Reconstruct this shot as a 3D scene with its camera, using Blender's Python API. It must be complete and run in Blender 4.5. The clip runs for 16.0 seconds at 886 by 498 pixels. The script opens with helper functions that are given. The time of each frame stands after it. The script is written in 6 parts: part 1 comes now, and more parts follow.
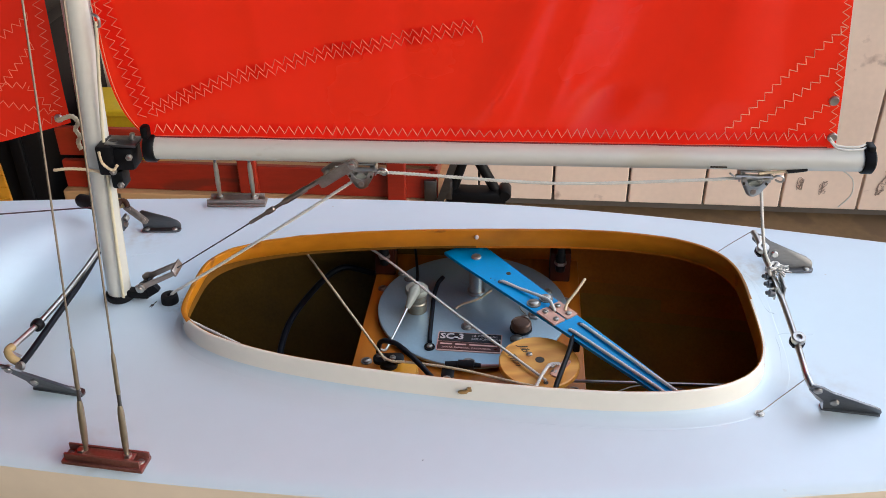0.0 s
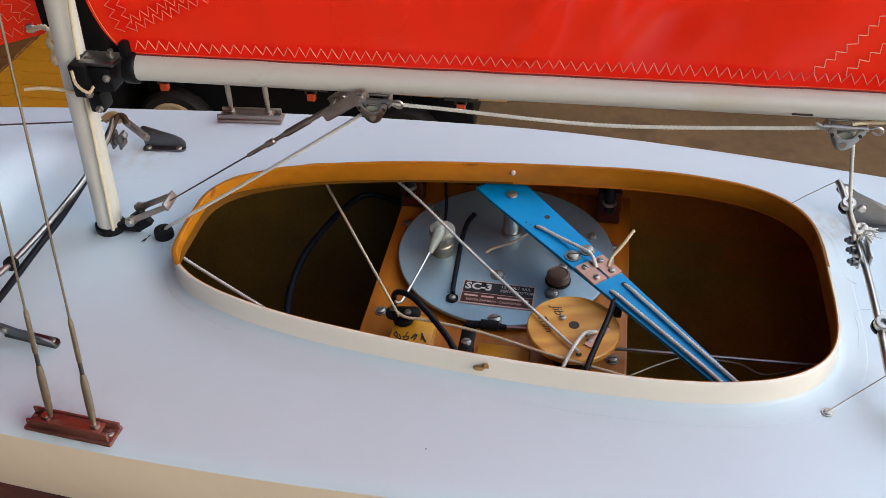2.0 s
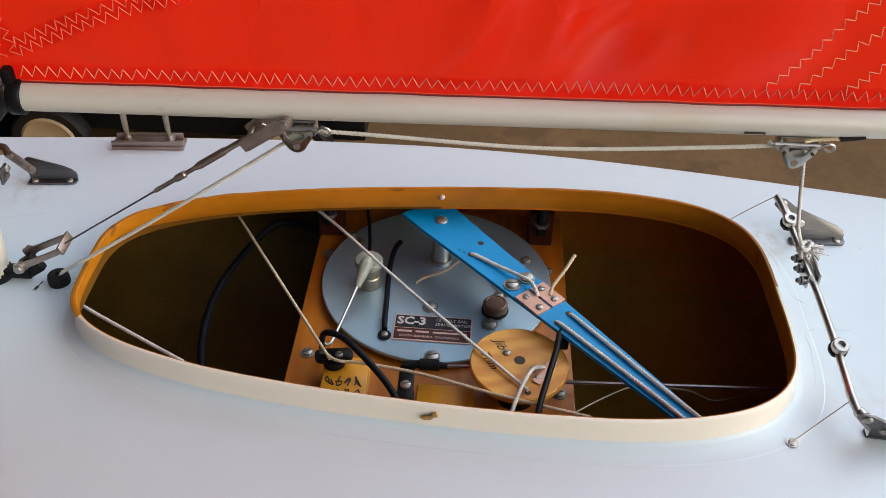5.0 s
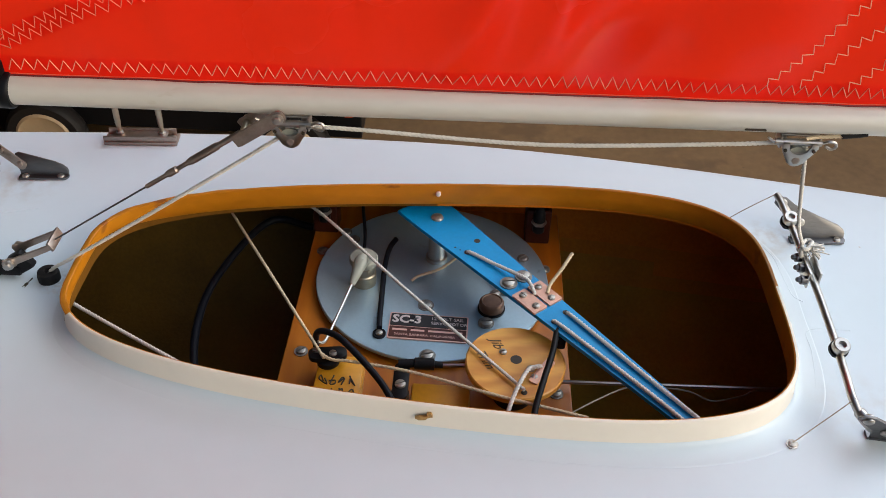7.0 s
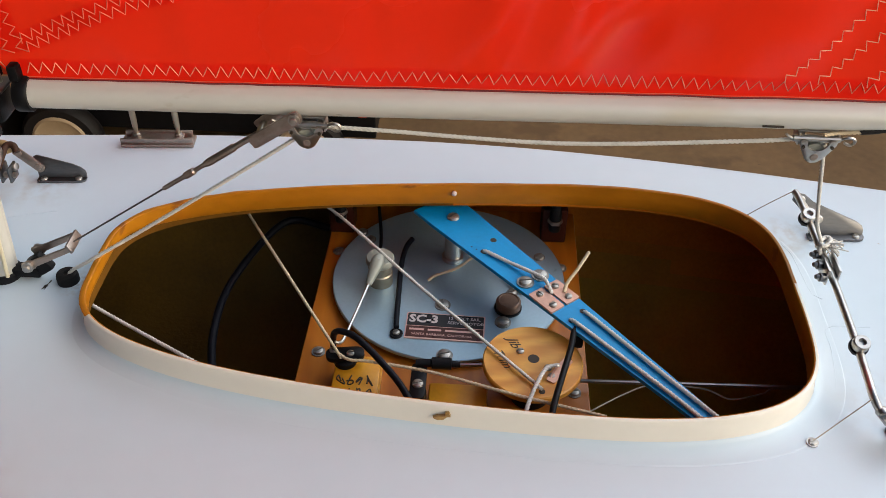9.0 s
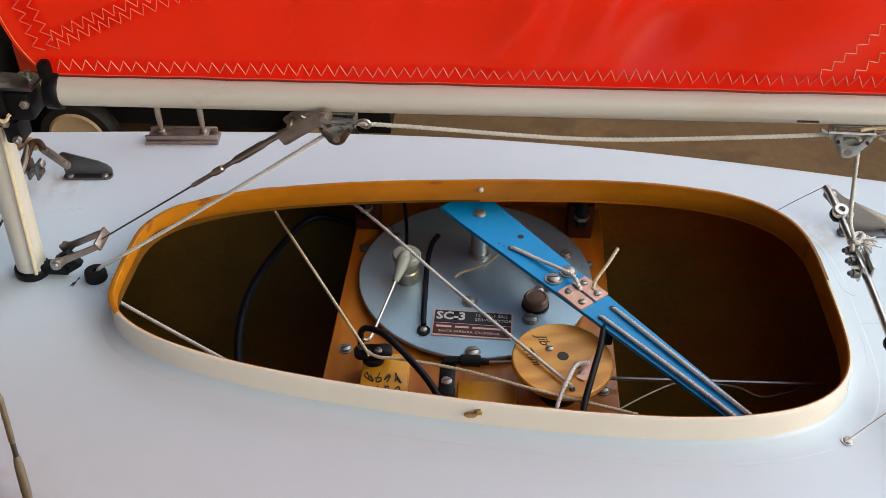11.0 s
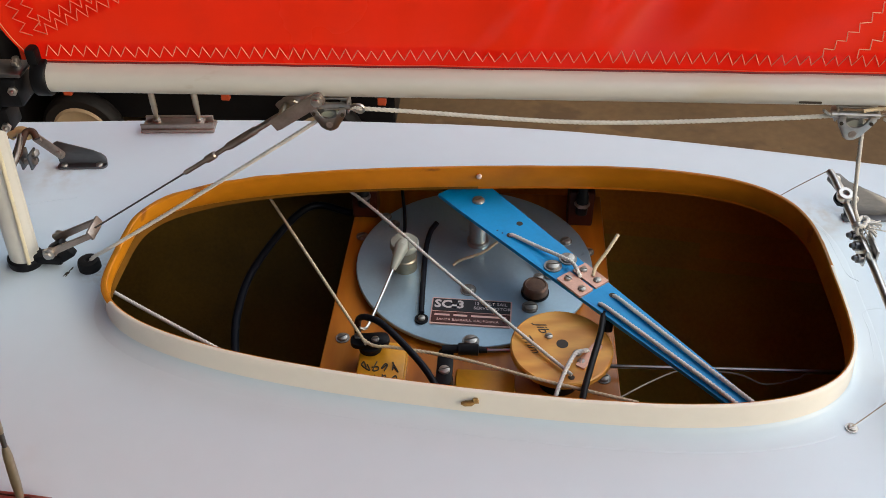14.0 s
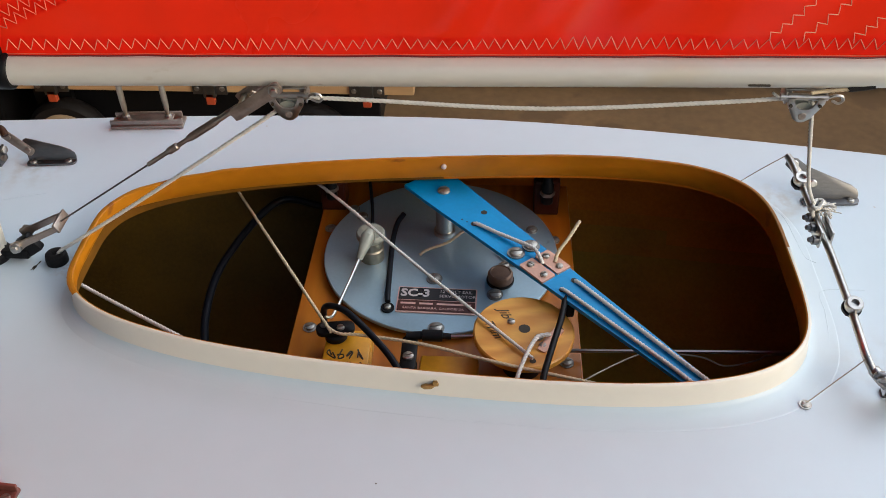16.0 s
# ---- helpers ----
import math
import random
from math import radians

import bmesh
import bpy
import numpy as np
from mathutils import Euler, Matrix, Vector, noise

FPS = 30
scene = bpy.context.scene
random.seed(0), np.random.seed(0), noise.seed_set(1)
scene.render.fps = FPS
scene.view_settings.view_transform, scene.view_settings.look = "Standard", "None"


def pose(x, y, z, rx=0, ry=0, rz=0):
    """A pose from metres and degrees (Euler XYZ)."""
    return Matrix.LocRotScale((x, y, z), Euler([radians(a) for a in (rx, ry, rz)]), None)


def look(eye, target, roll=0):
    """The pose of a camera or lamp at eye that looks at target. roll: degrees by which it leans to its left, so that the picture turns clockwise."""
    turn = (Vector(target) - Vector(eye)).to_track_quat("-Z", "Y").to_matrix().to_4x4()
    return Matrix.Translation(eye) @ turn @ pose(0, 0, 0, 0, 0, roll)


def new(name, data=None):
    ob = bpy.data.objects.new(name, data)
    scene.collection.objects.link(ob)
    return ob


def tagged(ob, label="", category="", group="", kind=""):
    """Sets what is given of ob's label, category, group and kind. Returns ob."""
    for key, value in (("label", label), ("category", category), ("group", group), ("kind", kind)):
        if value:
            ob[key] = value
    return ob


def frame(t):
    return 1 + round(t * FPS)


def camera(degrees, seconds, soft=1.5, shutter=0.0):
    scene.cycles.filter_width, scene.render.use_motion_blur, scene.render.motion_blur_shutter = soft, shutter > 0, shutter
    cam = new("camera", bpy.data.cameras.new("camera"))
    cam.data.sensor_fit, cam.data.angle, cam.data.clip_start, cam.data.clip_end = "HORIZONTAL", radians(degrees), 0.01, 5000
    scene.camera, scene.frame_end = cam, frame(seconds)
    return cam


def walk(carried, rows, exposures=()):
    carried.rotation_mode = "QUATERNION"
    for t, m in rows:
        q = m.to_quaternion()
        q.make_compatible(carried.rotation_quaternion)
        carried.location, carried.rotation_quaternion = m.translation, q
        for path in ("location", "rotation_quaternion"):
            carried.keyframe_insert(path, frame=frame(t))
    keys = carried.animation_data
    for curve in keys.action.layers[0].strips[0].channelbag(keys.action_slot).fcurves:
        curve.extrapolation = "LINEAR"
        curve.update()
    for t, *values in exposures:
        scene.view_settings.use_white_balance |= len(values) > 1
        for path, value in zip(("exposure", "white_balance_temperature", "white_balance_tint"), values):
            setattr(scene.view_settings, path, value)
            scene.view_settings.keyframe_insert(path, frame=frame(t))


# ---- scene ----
cam = camera(50.1, 16.0, soft=0.6)
PATH = [
    (0, (0.034, -0.433, 0.317), (-0.112, 1.256, -0.745), -0.5),
    (0.2, (0.051, -0.41, 0.319), (-0.138, 1.243, -0.791), -0.5),
    (0.5, (0.083, -0.39, 0.32), (-0.253, 1.205, -0.839), -2.6),
    (0.6, (0.094, -0.386, 0.322), (-0.285, 1.174, -0.87), -2.6),
    (0.8, (0.108, -0.377, 0.318), (-0.309, 1.13, -0.929), -2.5),
    (1, (0.105, -0.372, 0.312), (-0.32, 1.136, -0.931), -2.1),
    (1.5, (0.065, -0.356, 0.308), (-0.27, 1.16, -0.952), -2.3),
    (2, (0.048, -0.353, 0.306), (-0.225, 1.167, -0.965), -1.3),
    (2.5, (0.043, -0.338, 0.3), (-0.156, 1.187, -0.979), 0.5),
    (3, (0.037, -0.336, 0.298), (-0.124, 1.203, -0.969), 1.1),
    (3.5, (0.022, -0.319, 0.294), (-0.038, 1.215, -0.987), 2.5),
    (4, (0.022, -0.324, 0.297), (-0.022, 1.224, -0.968), 2.1),
    (6.5, (0.024, -0.314, 0.291), (-0.011, 1.236, -0.972), 2.0),
    (7, (0.023, -0.316, 0.291), (-0.009, 1.232, -0.976), 2.3),
    (7.5, (0.022, -0.317, 0.292), (-0.032, 1.238, -0.965), 1.6),
    (8, (0.024, -0.314, 0.29), (-0.035, 1.234, -0.975), 1.3),
    (8.5, (0.025, -0.315, 0.29), (-0.039, 1.232, -0.976), 1.1),
    (9, (0.022, -0.316, 0.291), (-0.04, 1.229, -0.977), 1.2),
    (9.5, (0.02, -0.316, 0.29), (-0.053, 1.229, -0.977), 1.0),
    (10, (0.018, -0.316, 0.291), (-0.063, 1.225, -0.982), 0.7),
    (12.5, (0.013, -0.311, 0.287), (-0.078, 1.224, -0.992), 0.5),
    (13, (0.014, -0.312, 0.286), (-0.077, 1.221, -0.995), 0.5),
    (13.5, (0.017, -0.312, 0.285), (-0.082, 1.22, -0.997), 0.1),
    (14, (0.019, -0.311, 0.284), (-0.083, 1.216, -1.003), -0.2),
    (14.5, (0.022, -0.31, 0.283), (-0.081, 1.213, -1.009), -0.4),
    (15, (0.028, -0.312, 0.286), (-0.082, 1.206, -1.011), -0.8),
    (15.5, (0.031, -0.315, 0.286), (-0.07, 1.208, -1.006), -1.0),
    (16, (0.033, -0.319, 0.282), (-0.055, 1.214, -0.999), -0.7),
]
walk(cam, [(t, look(eye, target, roll)) for t, eye, target, roll in PATH],
     exposures=[(0, 0.29, 5400, 8), (1.5, 0.17, 5450, 8), (3.5, 0.21, 5800, 8), (6.5, 0.21, 5850, 8), (13, 0.19, 5950, 7), (16, 0.14, 5800, 7)])


# ---- world, sun, exposure ----
world = bpy.data.worlds.new("daylight")
scene.world = world
world.use_nodes = True
wn = world.node_tree.nodes
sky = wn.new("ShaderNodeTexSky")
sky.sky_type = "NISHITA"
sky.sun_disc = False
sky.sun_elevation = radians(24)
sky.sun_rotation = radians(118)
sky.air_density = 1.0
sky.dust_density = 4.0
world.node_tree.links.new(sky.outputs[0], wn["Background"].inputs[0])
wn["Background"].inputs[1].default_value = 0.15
# broad soft sun aimed from beyond the sail; the sky's own sun bearing differs
sun_data = bpy.data.lights.new("sun", "SUN")
sun_data.energy = 2.3
sun_data.angle = radians(65)
sun_data.color = (1.0, 0.985, 0.955)
sun = new("sun", sun_data)
sun.matrix_world = look((2.4, 1.8, 2.4), (0, 0, 0))


# ---- materials ----
def mat(name, color, rough=0.5, metal=0.0, vary=0.15, scale=40.0, grain=400.0, bump=0.05, coat=0.0, spots=None, stretch=(1, 1, 1), rough_vary=0.1, second=None):
    """A surface with colour variation at two scales, roughness variation and fine relief; spots: (colour, scale, amount)."""
    m = bpy.data.materials.new(name)
    m.use_nodes = True
    nt = m.node_tree
    b = nt.nodes["Principled BSDF"]
    co = nt.nodes.new("ShaderNodeTexCoord")
    mp = nt.nodes.new("ShaderNodeMapping")
    mp.inputs["Scale"].default_value = stretch
    nt.links.new(co.outputs["Object"], mp.inputs["Vector"])

    def nz(sc, detail=4.0):
        n = nt.nodes.new("ShaderNodeTexNoise")
        n.inputs["Scale"].default_value = sc
        n.inputs["Detail"].default_value = detail
        nt.links.new(mp.outputs[0], n.inputs["Vector"])
        return n

    big, fine = nz(scale), nz(grain, 6.0)
    dark = tuple(c * (1 - vary) for c in color)
    lite = second or tuple(min(1.0, c * (1 + vary * 0.6)) for c in color)
    r = nt.nodes.new("ShaderNodeValToRGB")
    r.color_ramp.elements[0].position, r.color_ramp.elements[1].position = 0.3, 0.7
    r.color_ramp.elements[0].color, r.color_ramp.elements[1].color = (*dark, 1), (*lite, 1)
    mixv = nt.nodes.new("ShaderNodeMath")
    mixv.operation = "MULTIPLY_ADD"
    mixv.inputs[1].default_value = 0.35
    nt.links.new(fine.outputs[0], mixv.inputs[0])
    sub = nt.nodes.new("ShaderNodeMath")
    sub.operation = "MULTIPLY"
    sub.inputs[1].default_value = 0.65
    nt.links.new(big.outputs[0], sub.inputs[0])
    nt.links.new(sub.outputs[0], mixv.inputs[2])
    nt.links.new(mixv.outputs[0], r.inputs[0])
    out = r.outputs[0]
    for color2, sc, amount in spots or ():
        s = nz(sc, 5.0)
        ramp = nt.nodes.new("ShaderNodeValToRGB")
        ramp.color_ramp.elements[0].position = 1 - amount
        ramp.color_ramp.elements[1].position = min(1.0, 1.06 - amount)
        nt.links.new(s.outputs[0], ramp.inputs[0])
        mx = nt.nodes.new("ShaderNodeMix")
        mx.data_type = "RGBA"
        nt.links.new(ramp.outputs[0], mx.inputs[0])
        nt.links.new(out, mx.inputs[6])
        mx.inputs[7].default_value = (*color2, 1)
        out = mx.outputs[2]
    nt.links.new(out, b.inputs["Base Color"])
    rr = nt.nodes.new("ShaderNodeMapRange")
    rr.inputs[3].default_value, rr.inputs[4].default_value = max(0.02, rough - rough_vary), min(1.0, rough + rough_vary)
    nt.links.new(big.outputs[0], rr.inputs[0])
    nt.links.new(rr.outputs[0], b.inputs["Roughness"])
    b.inputs["Metallic"].default_value = metal
    b.inputs["Coat Weight"].default_value = coat
    b.inputs["Coat Roughness"].default_value = 0.08
    if bump:
        bp = nt.nodes.new("ShaderNodeBump")
        bp.inputs["Strength"].default_value = bump
        bp.inputs["Distance"].default_value = 0.001
        nt.links.new(fine.outputs[0], bp.inputs["Height"])
        nt.links.new(bp.outputs[0], b.inputs["Normal"])
    return m


GEL = mat("white_gelcoat", (0.56, 0.64, 0.695), 0.37, rough_vary=0.06, vary=0.05, scale=9, grain=90, bump=0.015, spots=[((0.45, 0.42, 0.38), 160, 0.235)])
for n in GEL.node_tree.nodes:
    if n.type == "VALTORGB" and n.color_ramp.elements[0].position < 0.5:
        n.color_ramp.interpolation = "EASE"
        n.color_ramp.elements[0].position, n.color_ramp.elements[1].position = 0.1, 0.9


def stain(m, c, radius, color, strength, scale):
    """A soft smudge of dirt round c, broken up by noise."""
    nt = m.node_tree
    b = nt.nodes["Principled BSDF"]
    base = b.inputs["Base Color"].links[0].from_socket
    co = nt.nodes.new("ShaderNodeTexCoord")
    far = nt.nodes.new("ShaderNodeVectorMath")
    far.operation = "DISTANCE"
    far.inputs[1].default_value = c
    nt.links.new(co.outputs["Object"], far.inputs[0])
    fall = nt.nodes.new("ShaderNodeMapRange")
    fall.inputs[1].default_value, fall.inputs[2].default_value = 0.0, radius
    fall.inputs[3].default_value, fall.inputs[4].default_value = strength, 0.0
    nt.links.new(far.outputs["Value"], fall.inputs[0])
    nz = nt.nodes.new("ShaderNodeTexNoise")
    nz.inputs["Scale"].default_value, nz.inputs["Detail"].default_value = scale, 6.0
    nt.links.new(co.outputs["Object"], nz.inputs["Vector"])
    cut = nt.nodes.new("ShaderNodeMapRange")
    cut.inputs[1].default_value, cut.inputs[2].default_value = 0.42, 0.68
    nt.links.new(nz.outputs[0], cut.inputs[0])
    f = nt.nodes.new("ShaderNodeMath")
    f.operation = "MULTIPLY"
    nt.links.new(fall.outputs[0], f.inputs[0])
    nt.links.new(cut.outputs[0], f.inputs[1])
    mx = nt.nodes.new("ShaderNodeMix")
    mx.data_type = "RGBA"
    nt.links.new(f.outputs[0], mx.inputs[0])
    nt.links.new(base, mx.inputs[6])
    mx.inputs[7].default_value = (*color, 1)
    nt.links.new(mx.outputs[2], b.inputs["Base Color"])


# scuffs beside the fittings; the deck's origin lies 0.119 m below its surface
for cx, cy, radius, strength, scale in ((0.177, 0.061, 0.020, 0.55, 190), (-0.156, 0.001, 0.012, 0.7, 420), (-0.205, 0.077, 0.026, 0.5, 150), (0.195, -0.052, 0.03, 0.3, 120), (-0.165, -0.118, 0.03, 0.3, 130)):
    stain(GEL, (cx, cy, 0.119), radius, (0.36, 0.29, 0.21), strength, scale)
COAM = mat("coaming_paint", (0.75, 0.70, 0.60), 0.4, vary=0.04, scale=20, grain=200, bump=0.02, spots=[((0.6, 0.5, 0.36), 70, 0.25)])
HULLP = mat("cream_gelcoat", (0.82, 0.69, 0.52), 0.35, vary=0.07, scale=12, grain=120, bump=0.02)
AMBER = mat("amber_resin", (0.44, 0.160, 0.003), 0.40, vary=0.3, scale=22, grain=180, bump=0.08, spots=[((0.36, 0.10, 0.004), 26, 0.40), ((0.24, 0.08, 0.01), 90, 0.34)], stretch=(0.5, 1, 1))
INNER = mat("raw_glassfibre", (0.56, 0.155, 0.004), 0.62, vary=0.3, scale=25, grain=500, bump=0.2, second=(0.64, 0.19, 0.005))
# lining colours fade from amber glow above to olive below, painted by height
GLOW_EDGE = mat("lining_glow_edge", (0.47, 0.162, 0.006), 0.61, vary=0.3, scale=25, grain=500, bump=0.2)
GLOW_FADE = mat("lining_glow_fade", (0.38, 0.172, 0.009), 0.6, vary=0.33, scale=25, grain=500, bump=0.2)
for resin in (GLOW_EDGE, GLOW_FADE):
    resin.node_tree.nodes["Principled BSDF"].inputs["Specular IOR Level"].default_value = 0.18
BELOW_GLOW = mat("lining_below_glow", (0.30, 0.185, 0.012), 0.6, vary=0.35, scale=25, grain=500, bump=0.2)
BELOW_GLOW.node_tree.nodes["Principled BSDF"].inputs["Specular IOR Level"].default_value = 0.15
# dark brown that stands in for shade along the fore lining's lower edge
RIM_SHADE = mat("rim_shade_brown", (0.15, 0.062, 0.004), 0.75, vary=0.3, scale=60, grain=500, bump=0.1)
RIM_SHADE.node_tree.nodes["Principled BSDF"].inputs["Specular IOR Level"].default_value = 0.15
# fore copy of the lining, darkened in colour for the shade inside
FORE_SHADE = mat("lining_fore_shade", (0.105, 0.062, 0.008), 0.6, vary=0.35, scale=25, grain=500, bump=0.2)
FORE_SHADE.node_tree.nodes["Principled BSDF"].inputs["Specular IOR Level"].default_value = 0.2
INNER.node_tree.nodes["Principled BSDF"].inputs["Specular IOR Level"].default_value = 0.2
AMBER.node_tree.nodes["Principled BSDF"].inputs["Specular IOR Level"].default_value = 0.3
ALU = mat("anodised_aluminium", (0.60, 0.58, 0.52), 0.42, metal=0.15, vary=0.08, scale=25, grain=300, bump=0.02, spots=[((0.56, 0.51, 0.40), 16, 0.40), ((0.48, 0.43, 0.34), 70, 0.28), ((0.20, 0.14, 0.09), 130, 0.262)], stretch=(0.35, 1, 1))
STEEL = mat("stainless_steel", (0.47, 0.445, 0.41), 0.33, metal=1.0, vary=0.18, scale=120, grain=900, bump=0.04)
SCREWM = mat("plated_screw", (0.40, 0.375, 0.335), 0.40, metal=0.9, vary=0.3, scale=260, grain=1500, bump=0.08)
WASHER = mat("dull_washer", (0.30, 0.29, 0.27), 0.45, metal=0.85, vary=0.25, scale=260, grain=1500, bump=0.08)
PLATE = mat("brushed_steel_plate", (0.165, 0.162, 0.163), 0.38, metal=1.0, vary=0.2, scale=90, grain=900, bump=0.08, stretch=(0.25, 1, 1))
WIRE = mat("steel_wire", (0.36, 0.31, 0.24), 0.45, metal=0.9, vary=0.2, scale=300, grain=2000)
TARN = mat("tarnished_steel", (0.38, 0.315, 0.27), 0.38, metal=0.95, vary=0.25, scale=140, grain=800, bump=0.06)
BRONZE = mat("tarnished_bronze", (0.34, 0.15, 0.12), 0.36, metal=0.85, vary=0.3, scale=120, grain=700, bump=0.06)
SUNKEN = mat("sunken_thread", (0.74, 0.17, 0.075), 0.7, vary=0.25, scale=300, grain=3000)
PALE = mat("pale_thread", (0.80, 0.40, 0.22), 0.7, vary=0.2, scale=400, grain=3000)
THREAD = mat("tan_thread", (0.74, 0.29, 0.145), 0.7, vary=0.2, scale=400, grain=3000)
ROPE = mat("white_cord", (0.66, 0.63, 0.57), 0.75, vary=0.2, scale=200, grain=2500, bump=0.3)
OLDROPE = mat("yellowed_cord", (0.62, 0.50, 0.32), 0.75, vary=0.2, scale=200, grain=2500, bump=0.3)
CORDY = mat("smooth_yellowed_cord", (0.62, 0.55, 0.38), 0.6, vary=0.15, scale=200, grain=1500, bump=0.1)
BLUE = mat("blue_enamel", (0.006, 0.25, 0.56), 0.46, vary=0.15, scale=60, grain=500, bump=0.05, spots=[((0.10, 0.30, 0.5), 150, 0.25)])
SERVO = mat("satin_aluminium", (0.40, 0.53, 0.61), 0.42, metal=0.7, vary=0.1, scale=35, grain=700, bump=0.04, spots=[((0.27, 0.33, 0.38), 60, 0.28)])
BLACKP = mat("black_plastic", (0.006, 0.006, 0.007), 0.42, vary=0.3, scale=120, grain=700, bump=0.06)
RUBBER = mat("black_rubber", (0.013, 0.012, 0.012), 0.6, vary=0.3, scale=120, grain=900, bump=0.15)
LABELB = mat("black_label", (0.02, 0.018, 0.018), 0.3, vary=0.25, scale=120, grain=700)
LABELR = mat("brown_label", (0.075, 0.022, 0.014), 0.3, vary=0.25, scale=120, grain=700)
COPPER = mat("copper_laminate", (0.66, 0.38, 0.28), 0.4, metal=0.6, vary=0.15, scale=150, grain=900, bump=0.05)
PINK = mat("copper_edge", (0.80, 0.50, 0.42), 0.4, metal=0.4, vary=0.1, scale=150)
PRINT = mat("pale_print", (0.62, 0.55, 0.53), 0.5, vary=0.08, scale=300)
INK = mat("black_ink", (0.03, 0.02, 0.01), 0.6, vary=0.2, scale=300)
YELLOW = mat("yellow_casing", (0.56, 0.25, 0.006), 0.4, vary=0.18, scale=70, grain=500, bump=0.05)
NYLON = mat("translucent_nylon", (0.36, 0.37, 0.31), 0.35, vary=0.1, scale=150, grain=700)
NYLON.node_tree.nodes["Principled BSDF"].inputs["Transmission Weight"].default_value = 0.25
BRASS = mat("dull_brass", (0.38, 0.33, 0.24), 0.35, metal=0.9, vary=0.2, scale=150)
CAPM = mat("brown_metal_can", (0.16, 0.095, 0.065), 0.42, metal=0.5, vary=0.3, scale=180, grain=700)
HOSE = mat("black_cable", (0.007, 0.008, 0.012), 0.42, vary=0.3, scale=100)
CONC = mat("concrete_floor", (0.175, 0.112, 0.052), 0.55, vary=0.4, scale=3.0, grain=45, bump=0.25, spots=[((0.125, 0.080, 0.040), 6, 0.45), ((0.10, 0.066, 0.040), 2.3, 0.36), ((0.28, 0.19, 0.115), 5, 0.34), ((0.09, 0.06, 0.04), 31, 0.30)])
WALLM = mat("tan_board_paint", (0.82, 0.65, 0.52), 0.6, vary=0.1, scale=4, grain=60, bump=0.08, spots=[((0.5, 0.36, 0.28), 9, 0.33)])
PLASTER = mat("dark_plaster", (0.13, 0.11, 0.095), 0.8, vary=0.2, scale=3, grain=60, bump=0.1)
REDP = mat("red_wagon_paint", (0.29, 0.022, 0.008), 0.35, vary=0.3, scale=10, grain=120, bump=0.08, stretch=(0.25, 1, 1), spots=[((0.16, 0.02, 0.01), 14, 0.35)])
ORANGEP = mat("orange_plastic", (0.42, 0.065, 0.02), 0.4, vary=0.15, scale=40)
WAGONW = mat("pale_pine", (0.46, 0.29, 0.14), 0.5, vary=0.25, scale=12, grain=110, bump=0.12, stretch=(0.12, 1, 1), spots=[((0.3, 0.17, 0.07), 30, 0.3)])
OAK = mat("brown_panel_wood", (0.16, 0.068, 0.015), 0.5, vary=0.3, scale=12, grain=150, bump=0.1, stretch=(0.12, 1, 1))
YPLAST = mat("yellow_painted_plastic", (0.52, 0.23, 0.008), 0.4, vary=0.15, scale=12, grain=120, bump=0.05)
LEMON = mat("lemon_plastic", (0.60, 0.42, 0.008), 0.4, vary=0.15, scale=12, grain=120, bump=0.05)
PENCIL = mat("pencil_grey", (0.30, 0.22, 0.17), 0.7, vary=0.2, scale=100)
POSTW = mat("dark_stained_post", (0.045, 0.010, 0.005), 0.45, vary=0.3, scale=60, grain=300, bump=0.08)
AGED = mat("aged_rubber", (0.40, 0.29, 0.12), 0.55, vary=0.25, scale=160, grain=900, bump=0.1)
LEATHER = mat("dark_brown_leather", (0.045, 0.022, 0.012), 0.55, vary=0.3, scale=200, grain=900, bump=0.15)
LEGW = mat("red_brown_wood", (0.22, 0.062, 0.022), 0.45, vary=0.25, scale=14, grain=120, bump=0.1, stretch=(1, 1, 0.15))
GREYC = mat("pale_sheet", (0.42, 0.40, 0.42), 0.7, vary=0.15, scale=9, grain=80, bump=0.1)
CHIPM = mat("bare_chipped_resin", (0.30, 0.17, 0.04), 0.5, vary=0.4, scale=300, grain=1500, bump=0.2)
CREAMR = mat("cream_rim", (0.34, 0.26, 0.16), 0.4, vary=0.12, scale=20, grain=150)


def wood(name, light, dark, scale, rough=0.35, stretch=(0.14, 1, 1), turn=0.0, wild=5.0):
    """Varnished timber with bands of grain, knots of darker figure and fine pores."""
    m = mat(name, light, rough, vary=0.2, scale=60, grain=500, bump=0.05, stretch=stretch, coat=0.03)
    nt = m.node_tree
    b = nt.nodes["Principled BSDF"]
    base = b.inputs["Base Color"].links[0].from_socket
    mp = next(n for n in nt.nodes if n.type == "MAPPING")
    mp.inputs["Rotation"].default_value = (0, 0, turn)
    w = nt.nodes.new("ShaderNodeTexWave")
    w.inputs["Scale"].default_value, w.inputs["Distortion"].default_value = scale, wild
    w.inputs["Detail"].default_value, w.inputs["Detail Scale"].default_value = 3.0, 1.2
    w.bands_direction = "X"
    nt.links.new(mp.outputs[0], w.inputs["Vector"])
    mx = nt.nodes.new("ShaderNodeMix")
    mx.data_type = "RGBA"
    f = nt.nodes.new("ShaderNodeMath")
    f.operation = "MULTIPLY"
    f.inputs[1].default_value = 0.7
    nt.links.new(w.outputs[1], f.inputs[0])
    nt.links.new(f.outputs[0], mx.inputs[0])
    nt.links.new(base, mx.inputs[6])
    mx.inputs[7].default_value = (*dark, 1)
    nt.links.new(mx.outputs[2], b.inputs["Base Color"])
    return m


